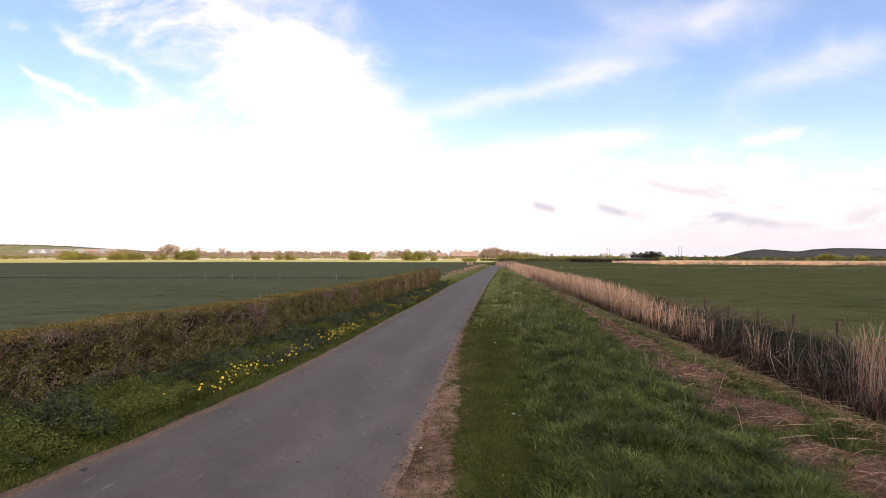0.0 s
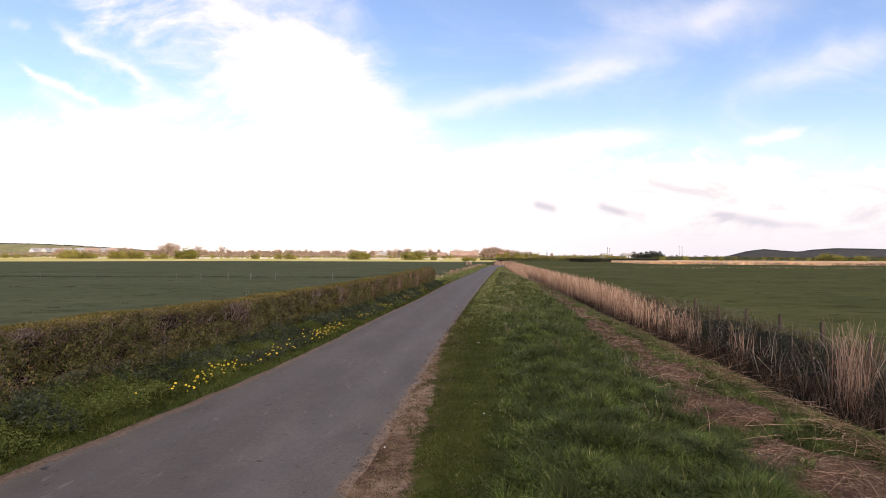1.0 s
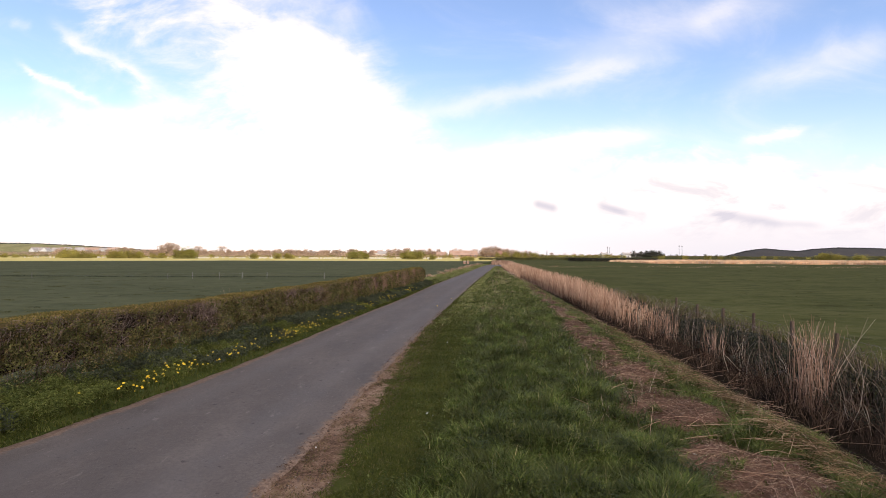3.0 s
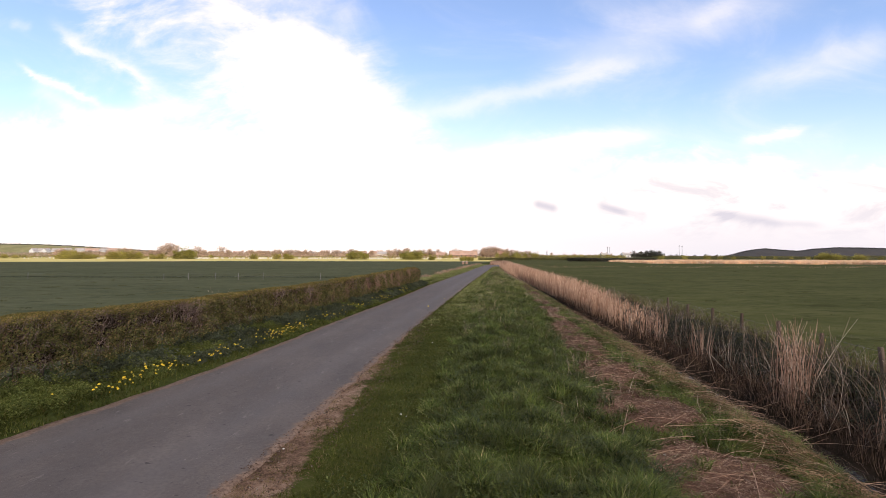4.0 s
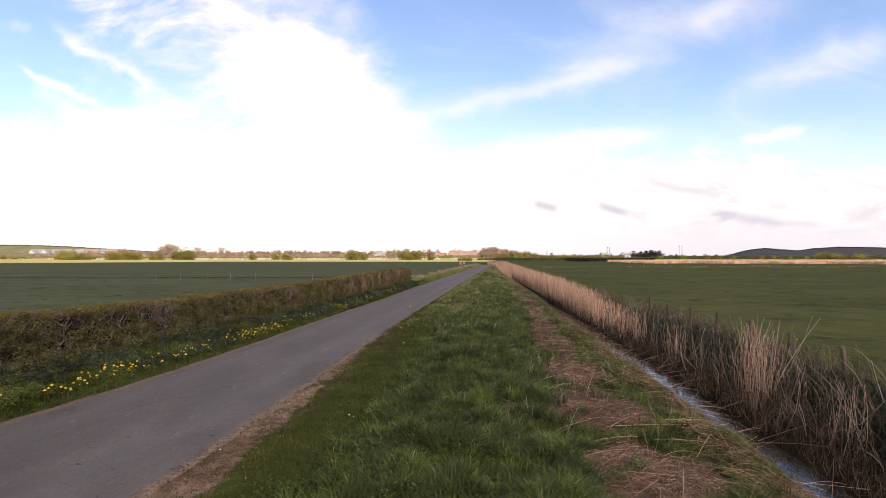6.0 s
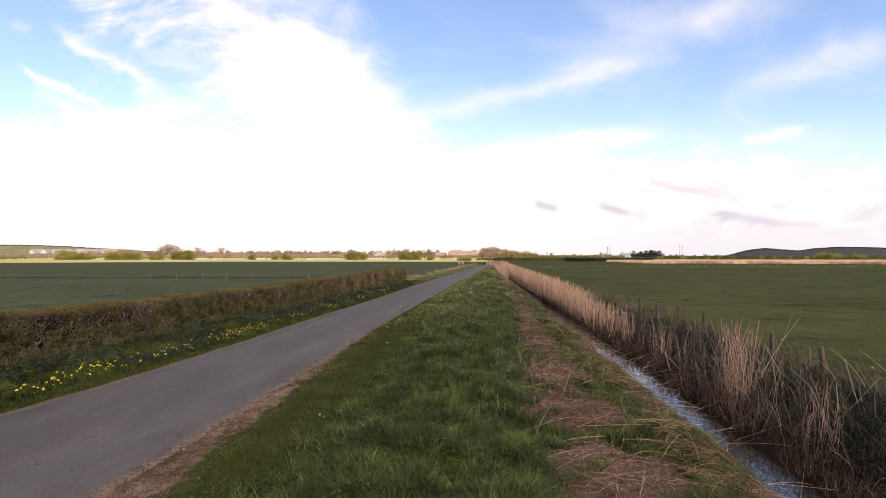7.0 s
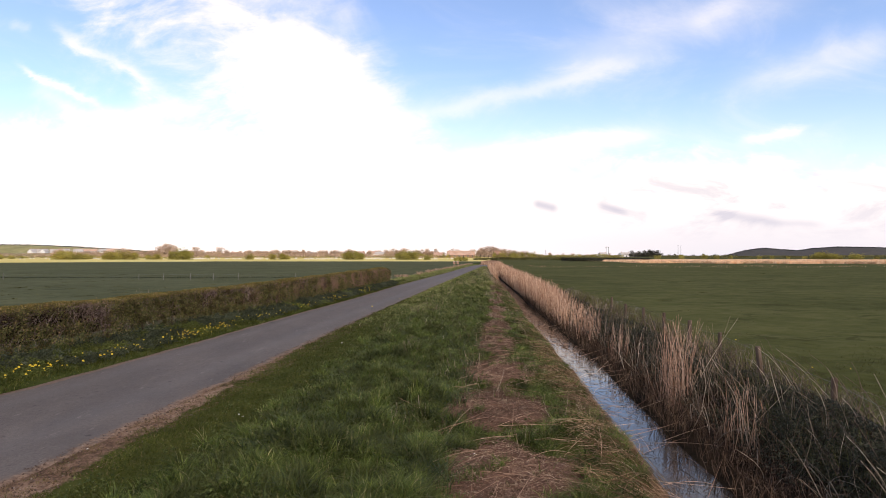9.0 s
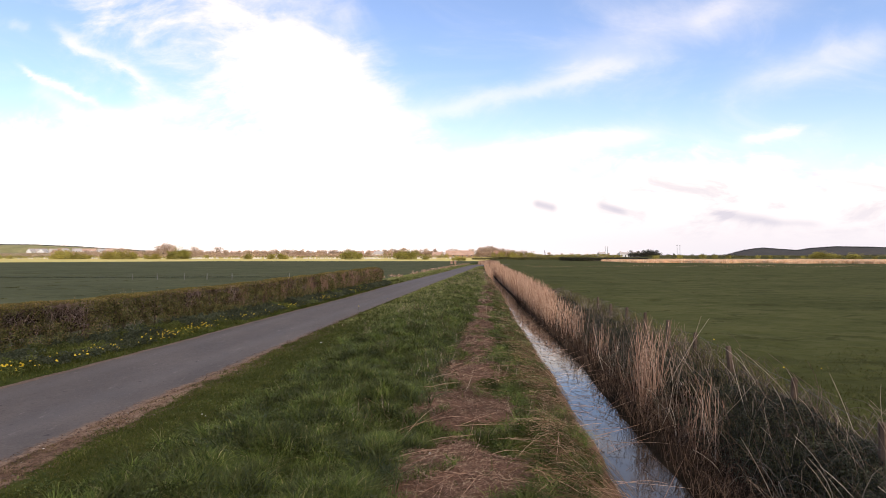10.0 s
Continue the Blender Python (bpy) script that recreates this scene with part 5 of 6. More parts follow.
# ---- dandelions ----
def make_dandelion():
    ob = thing("dandelion", pose(0, 0, 0), "yellow dandelion in flower in the grass by the lane", "dandelion", "dandelions along the lane")
    base, tip = np.array([[0, 0, -0.02]]), np.array([[0.01, 0.0, 0.15]])
    array_part("stem", stalks(bent(base, tip, np.array([[0.008, 0.004, 0]]), 4), np.array([0.0025]), 5, 0.8), STEM, ob)
    v, f = [], []
    for ring, (count, r, z, lift) in enumerate(((14, 0.024, 0.150, 0.004), (11, 0.018, 0.154, 0.010), (7, 0.010, 0.158, 0.012))):
        for k in range(count):
            a = 2 * math.pi * (k + 0.5 * ring) / count
            w = 0.36 * 2 * math.pi * r / count + 0.0012
            c, s = math.cos(a), math.sin(a)
            i = len(v)
            v += [(0.01 - s * w * 0.5, c * w * 0.5, z), (0.01 + s * w * 0.5, -c * w * 0.5, z),
                  (0.01 + c * r + s * w, s * r - c * w, z + lift), (0.01 + c * r - s * w, s * r + c * w, z + lift)]
            f += [(i, i + 1, i + 2), (i, i + 2, i + 3)]
    array_part("flower_head", (np.array(v), np.array(f)), YELLOW, ob, "bright yellow petals")
    return ob


def make_dandelions():
    first = make_dandelion()
    spots = []
    # clusters: y, spread along the lane, distance from the lane's edge, spread, count
    for y, sy, d, sd, count in ((6.0, 0.05, 0.55, 0.05, 1), (7.75, 0.35, 0.30, 0.12, 9), (9.0, 0.55, 0.45, 0.18, 30), (8.4, 0.9, 0.30, 0.10, 12), (10.9, 0.9, 0.38, 0.12, 16), (12.0, 1.6, 0.30, 0.10, 8), (13.0, 0.6, 0.33, 0.13, 32),
                                (14.4, 0.8, 0.33, 0.14, 36), (17.4, 0.9, 0.4, 0.14, 24), (20.5, 0.9, 0.4, 0.15, 18), (24.0, 1.6, 0.4, 0.15, 36), (29.5, 2.0, 0.45, 0.15, 26)):
        for _ in range(count):
            yy = y + rng.normal(0, sy * 0.6)
            spots.append((float(ROAD_L(yy)) - max(0.10, rng.normal(d * 0.8, sd)), yy))
    for x, y in ((9.9, 9.6), (10.4, 9.4), (11.7, 9.0), (12.6, 8.6), (10.1, 12.5), (0.9, 20.0), (1.5, 24.5)):
        spots.append((x, y))
    for k, (x, y) in enumerate(spots):
        z = float(ground_z(x, y))
        s = rng.uniform(0.55, 0.9)
        tall = s * rng.uniform(1.0, 1.5)
        m = pose(x, y, z, rng.normal(0, 8) + 10, rng.normal(0, 10), rng.uniform(0, 360))
        ob = first if k == 0 else copy_thing(first, m)
        ob.matrix_world = m
        ob.scale = (s, s, tall)


make_dandelions()


# ---- gravel on the dirt edge ----
def make_gravel():
    n = 2600
    x, y = between(n, 3.0, 20, lambda y: ROAD_R(y) - 0.12, lambda y: ROAD_R(y) + 0.55, 1.6)
    size = rng.uniform(0.004, 0.014, n) * np.where(rng.uniform(0, 1, n) < 0.04, 1.8, 1.0)
    corner = np.array([(1, 0, 0), (0, 1, 0), (-1, 0, 0), (0, -1, 0), (0, 0, 0.7), (0, 0, -0.7)], float)
    face = np.array([(0, 1, 4), (1, 2, 4), (2, 3, 4), (3, 0, 4), (1, 0, 5), (2, 1, 5), (3, 2, 5), (0, 3, 5)])
    a = rng.uniform(0, 2 * np.pi, n)
    v = corner[None] * rng.uniform(0.7, 1.3, (n, 6, 1)) * size[:, None, None]
    c, s = np.cos(a)[:, None], np.sin(a)[:, None]
    v = np.stack([v[..., 0] * c - v[..., 1] * s, v[..., 0] * s + v[..., 1] * c, v[..., 2]], -1)
    v += np.stack([x, y, np.maximum(ground_z(x, y), -0.012) + size * 0.3], 1)[:, None]
    tris = (np.arange(n) * 6)[:, None, None] + face[None]
    mat = island_mat("pebble", ((0.0, (0.07, 0.047, 0.036)), (0.9, (0.17, 0.118, 0.09)), (1.0, (0.30, 0.255, 0.22))), (0.8, 1.2))
    tagged(array_part("gravel", (v.reshape(-1, 3), tris.reshape(-1, 3)), mat), "loose tan gravel along the broken lane edge", "gravel", kind="stuff")
    x, y = between(9000, 3.0, 24, lambda y: ROAD_R(y) - 0.1, lambda y: ROAD_R(y) + 0.62, 1.7)
    keep = patchy(x, y, 4.0, 93.0) > 0.42
    p = on_ground(x, y, 0.012)[keep]
    p[:, 2] = np.maximum(p[:, 2], -0.005)
    tagged(array_part("leaf_litter", leaves(p, rng.uniform(0.008, 0.026, len(p)), 0.8, 0.35), LITTER), "brown dead leaves and scraps on the lane edge", "litter", kind="stuff")


make_gravel()


# ---- a few white stones ----
def make_stones():
    for x, y, r in ((0.97, 6.95, 0.016), (1.04, 6.88, 0.012), (3.85, 5.9, 0.02), (-0.15, 5.75, 0.011), (1.25, 12.4, 0.02), (4.2, 6.6, 0.014)):
        bm = bmesh.new()
        bmesh.ops.create_icosphere(bm, subdivisions=2, radius=r)
        for v in bm.verts:
            v.co *= 1 + 0.25 * noise.noise(v.co * 60 + Vector((x, y, 0)))
            v.co.z *= 0.65
        ob = part("pebble", bm, WHITE_STONE, None, "", True)
        ob.location = (x, y, float(ground_z(x, y)) + r * 0.5)
        tagged(ob, "small white pebble lying in the verge", "pebble", "white pebbles")


WHITE_STONE = ground_mat("white_stone", (0.45, 0.44, 0.42), (0.62, 0.61, 0.58), (0.75, 0.74, 0.7), (8, 40, 120), 0.003)
make_stones()


# ---- the same growth behind the camera's line ----
def make_cover_behind():
    def strip(name, count, left, right, low, high, wide, lean, mat, label, category="grass"):
        y = rng.uniform(-7.5, 3.3, count)
        a, b = left(y), right(y)
        x = a + (b - a) * rng.uniform(0, 1, count)
        keep = patchy(x, y, 1.6, 3.0) > 0.2
        x, y = x[keep], y[keep]
        n = len(x)
        geo = blades(on_ground(x, y, -0.01), rng.uniform(low, high, n), rng.uniform(0.006, 0.012, n) * wide, rng.uniform(0.3, lean, n), 2)
        tagged(array_part(name, geo, mat), label, category, kind="stuff")

    strip("short_grass", 16000, lambda y: ROAD_R(y) + 0.45, lambda y: ROAD_R(y) + 1.9, 0.03, 0.08, 1, 1.4, GRASS_SHORT, "short olive green grass beside the lane")
    strip("long_grass", 42000, lambda y: ROAD_R(y) + 1.3, STRAW_L, 0.07, 0.22, 1, 1.5, GRASS, "lush long green verge grass")
    strip("ditch_edge_grass", 9000, STRAW_R, lambda y: BANK(y) + 0.1, 0.06, 0.18, 1, 1.5, GRASS, "dull green grass by the ditch")
    strip("hedge_bank_grass", 16000, lambda y: HEDGE(y) + 0.1, lambda y: ROAD_L(y) - 0.03, 0.05, 0.2, 1, 1.4, GRASS_SHORT, "green grass below the hedge")
    strip("pasture_grass", 20000, lambda y: POSTS(y) + 0.2, lambda y: POSTS(y) + 4.0, 0.025, 0.06, 1, 1.3, PASTURE_BLADE, "short grazed pasture grass")
    strip("reeds", 420, lambda y: WATER_R(y), lambda y: WATER_R(y) + 0.8, 0.6, 1.1, 0.8, 0.5, DRY_PALE, "pale dry reeds by the ditch", "reeds")
    for name, count, left, right, high, mat, label, size in (
            ("weeds", 14000, lambda y: HEDGE(y) - 0.1, lambda y: HEDGE(y) + 0.6, 0.25, WEED, "dark green weeds below the hedge", 0.035),
            ("brambles", 22000, lambda y: WATER_R(y) + 0.25, lambda y: POSTS(y) + 0.25, 0.3, BRAMBLE, "dark green brambles on the far bank", 0.032)):
        y = rng.uniform(-7.5, 3.3, count)
        x = left(y) + (right(y) - left(y)) * rng.uniform(0, 1, count)
        p = on_ground(x, y) + np.stack([np.zeros(count), np.zeros(count), high * patchy(x, y, 1.2, 71.0) * rng.uniform(0, 1, count)], 1)
        tagged(array_part(name, leaves(p, size * rng.uniform(0.5, 1.2, count), 0.4, 0.6), mat), label, name, kind="stuff")
    n = 3500
    y = rng.uniform(-7.5, 3.2, n)
    x = STRAW_L(y) + (BANK(y) - STRAW_L(y)) * rng.uniform(0, 1, n)
    a, size = rng.uniform(0, np.pi, n), rng.uniform(0.03, 0.2, n)
    run = np.stack([np.cos(a) * size, np.sin(a) * size, rng.normal(0, 0.02, n)], 1)
    mid = on_ground(x, y, 0.02)
    tagged(array_part("straw_litter", stalks(bent(mid - run / 2, mid + run / 2, run * 0, 3), rng.uniform(0.0008, 0.002, n)), STRAW), "trampled brown straw litter", "straw", kind="stuff")


make_cover_behind()


# ---- the distance ----
def far_x(px, d):
    return 0.46 + (px - 785) / FOCAL * d


def far_z(py, d):
    return 1.99 - (py - 452.7) / FOCAL * d


BARK = ground_mat("bark", (0.05, 0.038, 0.03), (0.09, 0.07, 0.055), (0.14, 0.11, 0.09), (1, 5, 20), 0.03)
# base tones raised to stand for sunlight on the far bushes and trees
SPRING = island_mat("sunlit_spring_leaf", ((0.0, (0.24, 0.215, 0.045)), (0.6, (0.40, 0.35, 0.08)), (1.0, (0.54, 0.46, 0.14))), (0.6, 1.2), 0.3, fine=1.0)
GREEN_LEAF = island_mat("sunlit_bush_leaf", ((0.0, (0.19, 0.18, 0.04)), (0.6, (0.33, 0.305, 0.07)), (1.0, (0.47, 0.42, 0.12))), (0.6, 1.2), 0.3, fine=1.0)
BUDDING = island_mat("sunlit_budding_twigs", ((0.0, (0.36, 0.24, 0.18)), (0.6, (0.56, 0.41, 0.31)), (1.0, (0.70, 0.56, 0.38))), (0.7, 1.2), 0.2, fine=1.0)
DARK_LEAF = island_mat("dark_wood_leaf", ((0.0, (0.03, 0.03, 0.024)), (0.6, (0.055, 0.054, 0.04)), (1.0, (0.095, 0.09, 0.06))), (0.6, 1.3), 0.05, fine=0.6)
# reed tones set very light to carry the sunlight of the distance
TAN_REED = island_mat("sunlit_reed", ((0.0, (0.72, 0.47, 0.28)), (0.6, (0.84, 0.58, 0.37)), (1.0, (0.90, 0.67, 0.45))), (0.85, 1.15), 0.1, fine=0.6)
RENDER = ground_mat("white_render", (0.76, 0.75, 0.73), (0.84, 0.83, 0.81), (0.88, 0.87, 0.85), (0.2, 1, 6), 0.01)
BRICK = ground_mat("pinkish_brick", (0.32, 0.18, 0.13), (0.44, 0.27, 0.20), (0.54, 0.36, 0.28), (0.2, 1, 6), 0.01)
TILE = ground_mat("orange_roof_tile", (0.42, 0.27, 0.20), (0.56, 0.38, 0.29), (0.66, 0.47, 0.37), (0.2, 1, 6), 0.02)
# slate paler than its own grey, to look like roofs in strong sun
SLATE = ground_mat("sunlit_grey_slate", (0.38, 0.345, 0.32), (0.50, 0.46, 0.43), (0.60, 0.56, 0.52), (0.2, 1, 6), 0.02)
PANE = ground_mat("dark_window_pane", (0.03, 0.035, 0.04), (0.05, 0.055, 0.065), (0.08, 0.085, 0.09), (0.2, 1, 6), 0.001, 0.15)
STONE = ground_mat("pale_headstone", (0.62, 0.58, 0.48), (0.76, 0.71, 0.60), (0.84, 0.80, 0.70), (0.3, 2, 9), 0.01)
# hill wood and its leaves greyed and lightened to stand for haze
DARK_WOOD = ground_mat("hazy_dark_wood", (0.068, 0.067, 0.067), (0.080, 0.078, 0.076), (0.092, 0.089, 0.084), (0.01, 0.06, 0.3), 0.5)
HILL_LEAF = island_mat("hazy_wood_leaf", ((0.0, (0.070, 0.069, 0.067)), (1.0, (0.088, 0.086, 0.080))), (0.9, 1.1), 0.02, fine=0.3)
SCRUB = island_mat("olive_scrub", ((0.0, (0.10, 0.098, 0.04)), (0.6, (0.16, 0.15, 0.06)), (1.0, (0.25, 0.225, 0.09))), (0.6, 1.2), 0.1, fine=0.6)
HILL_GRASS = ground_mat("hill_grass", (0.22, 0.21, 0.10), (0.31, 0.29, 0.14), (0.40, 0.36, 0.19), (0.004, 0.03, 0.2), 0.3)
STEEL = ground_mat("grey_steel", (0.12, 0.12, 0.13), (0.18, 0.18, 0.19), (0.25, 0.25, 0.26), (0.3, 2, 9), 0.005, 0.6)


def make_tree(name, label, height, spread, mat, leaf, count, trunk=0.25, bare=False):
    """A tree or bush: tapered trunk, limbs that fork out of it, and a crown of many small clumps."""
    ob = thing(name, pose(0, 0, 0), label, "tree" if name == "tree" else "bush")
    foot = height * trunk
    base, tip = np.array([[0, 0, -0.3]]), np.array([[rng.normal(0, 0.03) * height, rng.normal(0, 0.03) * height, height * 0.72]])
    array_part("trunk", stalks(bent(base, tip, rng.normal(0, 0.02 * height, (1, 3)), 6), np.array([height * 0.028]), 7, 0.25), BARK, ob)
    lobes = rng.integers(8, 13)
    a = rng.uniform(0, 2 * np.pi, lobes)
    r = spread * 0.5 * rng.uniform(0.25, 0.72, lobes)
    z = foot + (height - foot) * rng.uniform(0.10, 0.78, lobes)
    middle = np.stack([np.cos(a) * r, np.sin(a) * r, z], 1)
    size = spread * rng.uniform(0.20, 0.34, lobes)
    start = np.stack([np.zeros(lobes), np.zeros(lobes), np.minimum(foot * rng.uniform(0.6, 1.4, lobes), 0.6 * height)], 1)
    array_part("limb", stalks(bent(start, middle, rng.normal(0, 0.02 * height, (lobes, 3)), 5), np.full(lobes, height * 0.011), 5, 0.3), BARK, ob)
    which = rng.integers(0, lobes, count)
    p = rng.normal(0, 1, (count, 3))
    p /= np.linalg.norm(p, axis=1)[:, None]
    p = middle[which] + p * (size[which] * rng.uniform(0.35, 1.05, count))[:, None] * np.array([1, 1, 0.85])
    p[:, 2] = np.where(p[:, 2] < 0, rng.uniform(0, 0.2, count) * height, p[:, 2]) if name == "bush" else np.clip(p[:, 2], 0.06 * height, None)
    if not bare:
        low = rng.uniform(0, 1, count) < 0.25
        b = rng.uniform(0, 2 * np.pi, count)
        q = spread * 0.42 * np.sqrt(rng.uniform(0, 1, count))
        p = np.where(low[:, None], np.stack([np.cos(b) * q, np.sin(b) * q, rng.uniform(0, 0.4, count) * height], 1), p)
    crown = leaves(p, leaf * rng.uniform(0.5, 1.3, count), 0.1, 0.7)
    if bare:
        m = count // 4
        q = middle[which[:m]]
        crown = join(crown, stalks(bent(q, p[:m] * 1.0 + (p[:m] - q) * 0.25, rng.normal(0, 0.1, (m, 3)), 3), np.full(m, 0.035 * height / 9), 3, 0.4))
    array_part("crown", crown, mat, ob)
    return ob


def grow(kinds, spots, group):
    """Copies of the kinds at spots of px, distance, height in metres."""
    for px, d, h in spots:
        kind, tall = kinds[int(rng.integers(len(kinds)))]
        s = h / tall
        m = pose(far_x(px, d), d, -0.05, 0, 0, rng.uniform(0, 360))
        ob = copy_thing(kind, m)
        ob.scale = (s * rng.uniform(0.9, 1.2), s * rng.uniform(0.9, 1.2), s)
        tagged(ob, group=group)


def make_drain():
    x = rng.uniform(-75, -7, 14000)
    y = 50 + 0.03 * x + rng.normal(0, 0.35, len(x)) + 0.4 * np.sin(x * 0.3)
    keep = patchy(x, y, 0.7, 91.0) > 0.2
    base = on_ground(x, y, -0.02)[keep]
    n = len(base)
    tagged(array_part("rushes", blades(base, rng.uniform(0.05, 0.16, n), rng.uniform(0.02, 0.05, n), rng.uniform(0.3, 1.2, n)), WEED), "dark rushes along a drain across the pasture", "rushes", kind="stuff")


make_drain()


def make_near_sunlit_strip():
    """The strip coloured as sunlit meadow comes forward towards the west."""
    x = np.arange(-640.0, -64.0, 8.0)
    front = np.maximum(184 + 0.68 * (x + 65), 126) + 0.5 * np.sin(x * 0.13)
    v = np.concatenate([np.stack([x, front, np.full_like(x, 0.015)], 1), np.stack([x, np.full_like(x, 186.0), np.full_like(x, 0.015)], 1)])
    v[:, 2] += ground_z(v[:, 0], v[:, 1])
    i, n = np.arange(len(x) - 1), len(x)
    tagged(new("meadow", raw_mesh("meadow", v, np.stack([i, i + 1, i + 1 + n, i + n], 1), MEADOW)), "yellow-green meadow beyond the pasture, its colour lightened for sunlight", "meadow", kind="structure")


make_near_sunlit_strip()


def settle(first, m, s=1.0):
    first.matrix_world = m
    first.scale = (s, s, s)


def make_distance_trees():
    bushes = [(make_tree("bush", "rounded yellow-green willow bush at the far field edge", 4.0, 6.5, SPRING, 0.36, 1900, 0.05), 4.0) for _ in range(3)]
    greens = [(make_tree("bush", "dense olive green bush at the far field edge", 4.0, 5.5, GREEN_LEAF, 0.36, 1900, 0.05), 4.0) for _ in range(2)]
    budding = [(make_tree("tree", "budding brown tree with thin spring crown", 10.0, 10.0, BUDDING, 0.6, 1300, 0.10, True), 10.0) for _ in range(4)]
    fresh = [(make_tree("tree", "yellow-green spring tree beside the farm", 8.0, 9.0, SPRING, 0.55, 1200, 0.10), 8.0) for _ in range(2)]
    darks = [(make_tree("tree", "dark evergreen tree near a far house", 9.0, 9.0, DARK_LEAF, 0.6, 900, 0.12), 9.0) for _ in range(2)]
    # willows in front of the houses
    grow(bushes, [(112, 262, 4.2), (128, 258, 4.5), (146, 262, 3.9), (160, 266, 3.0), (200, 262, 3.6), (214, 258, 4.0), (230, 262, 4.2), (246, 262, 3.8), (276, 262, 2.8), (290, 265, 3.0),
                  (452, 262, 2.9), (492, 262, 3.0), (508, 266, 3.1), (518, 266, 2.5), (28, 300, 2.3), (8, 300, 2.6), (45, 330, 2.0), (170, 300, 2.5), (375, 330, 2.3)], "willow bushes at the field edge")
    grow(greens, [(316, 262, 4.2), (334, 258, 5.2), (342, 262, 4.0), (624, 255, 3.6), (636, 252, 4.2), (648, 256, 3.4), (718, 250, 3.6), (730, 248, 4.4), (742, 252, 4.1), (768, 240, 2.2), (822, 190, 1.5), (829, 191, 1.7), (838, 190, 1.4)], "olive bushes at the field edge")
    spots = [(280, 520, 12.0), (295, 520, 13.5), (310, 520, 12.5), (205, 540, 10.0), (225, 540, 10.5), (235, 540, 9.5), (352, 500, 11.0), (367, 470, 7.5), (390, 500, 11.0),
             (690, 480, 8.0), (705, 480, 9.0), (718, 480, 8.5), (748, 470, 8.0), (762, 470, 8.8), (776, 470, 8.5), (812, 450, 8.5), (838, 450, 8.0), (856, 430, 7.5), (863, 430, 8.8), (870, 432, 9.4), (877, 430, 9.0), (885, 430, 8.0), (894, 428, 7.5),
             (905, 420, 6.5), (918, 420, 6.8), (930, 420, 6.5), (941, 420, 6.0)]
    spots += [(px + rng.uniform(-4, 4), 560 + rng.uniform(-50, 60), rng.uniform(5.0, 8.5)) for px in range(100, 790, 5)]
    spots += [(px + rng.uniform(-4, 4), 700, rng.uniform(4.0, 6.0)) for px in range(950, 1110, 13)]
    grow(budding, spots, "budding trees round the village")
    grow(fresh, [(px + rng.uniform(-3, 3), rng.uniform(400, 440), rng.uniform(4.0, 6.0)) for px in range(884, 952, 6)] + [(px, 400, rng.uniform(2.5, 4.5)) for px in range(690, 800, 9)], "spring trees round the farm")
    grow(darks, [(1122, 640, 8.0), (1128, 645, 6.0), (1134, 640, 7.0), (1139, 636, 7.6), (1144, 640, 8.2), (1149, 645, 9.2), (1154, 640, 9.8), (1158, 640, 9.0), (1163, 640, 8.6), (1168, 636, 8.2), (1172, 640, 6.0), (1188, 640, 4.0), (1198, 640, 4.5), (1208, 640, 3.8),
                 (1120, 630, 4.5), (1126, 632, 4.8), (1131, 628, 5.0), (1137, 632, 5.4), (1141, 628, 5.0), (1147, 632, 5.6), (1151, 628, 6.0), (1157, 632, 5.8), (1161, 630, 5.2), (1166, 628, 5.0), (1171, 632, 4.4), (1230, 650, 3.6), (1248, 650, 4.2), (1268, 650, 4.0), (1288, 650, 3.8), (1306, 650, 3.5), (1074, 660, 3.6)], "dark trees round the far house")
    grow(bushes, [(1172, 300, 2.3), (1214, 320, 2.5), (1254, 320, 2.7), (1276, 320, 2.2), (1300, 330, 1.9), (1352, 320, 2.1), (1374, 320, 1.9), (1402, 330, 1.7), (1432, 320, 1.8), (1450, 300, 3.0), (1460, 300, 4.2), (1470, 298, 4.0), (1482, 296, 3.2),
                  (1494, 300, 2.2), (1520, 270, 3.0), (1530, 268, 2.8), (1560, 280, 1.7), (1590, 280, 2.4), (985, 300, 1.7), (996, 300, 2.0), (930, 300, 1.9), (915, 300, 2.3)], "willow bushes beyond the reed bed")
    # the patterns themselves stand among their copies
    for k, (kind, _) in enumerate(bushes + greens + budding + fresh + darks):
        settle(kind, pose(far_x(60 + 58 * k, 470 + 8 * k), 470 + 8 * k, -0.05), 0.62)


make_distance_trees()


def clump_row(name, label, category, px0, px1, d, low, high, count, mat, leaf, deep=3.0):
    """A hedge or row of scrub far off."""
    x = rng.uniform(far_x(px0, d), far_x(px1, d), count)
    y = d + rng.uniform(0, deep, count)
    h = low + (high - low) * patchy(x * 0.08, y * 0.0, 1.0, px0 * 0.1)
    z = h * rng.uniform(0, 1, count) ** 0.7
    ob = array_part(name, leaves(np.stack([x, y, z], 1), leaf * rng.uniform(0.5, 1.3, count), 0.2, 0.8), mat)
    tagged(ob, label, category, kind="stuff")


clump_row("field_hedge", "low brown field hedge in front of the village", "hedge", -140, 790, 395, 1.2, 2.8, 9000, BUDDING, 0.6)
clump_row("tree_belt", "brown belt of budding trees round the village", "trees", -60, 950, 600, 3.0, 6.5, 16000, BUDDING, 0.8, 15)
clump_row("tree_belt", "low brown thicket along the village edge", "trees", 90, 960, 460, 1.5, 4.0, 14000, BUDDING, 0.6, 10)
clump_row("field_hedge", "olive scrub along the far field edge", "hedge", -140, 860, 345, 0.7, 1.9, 6000, GREEN_LEAF, 0.5)
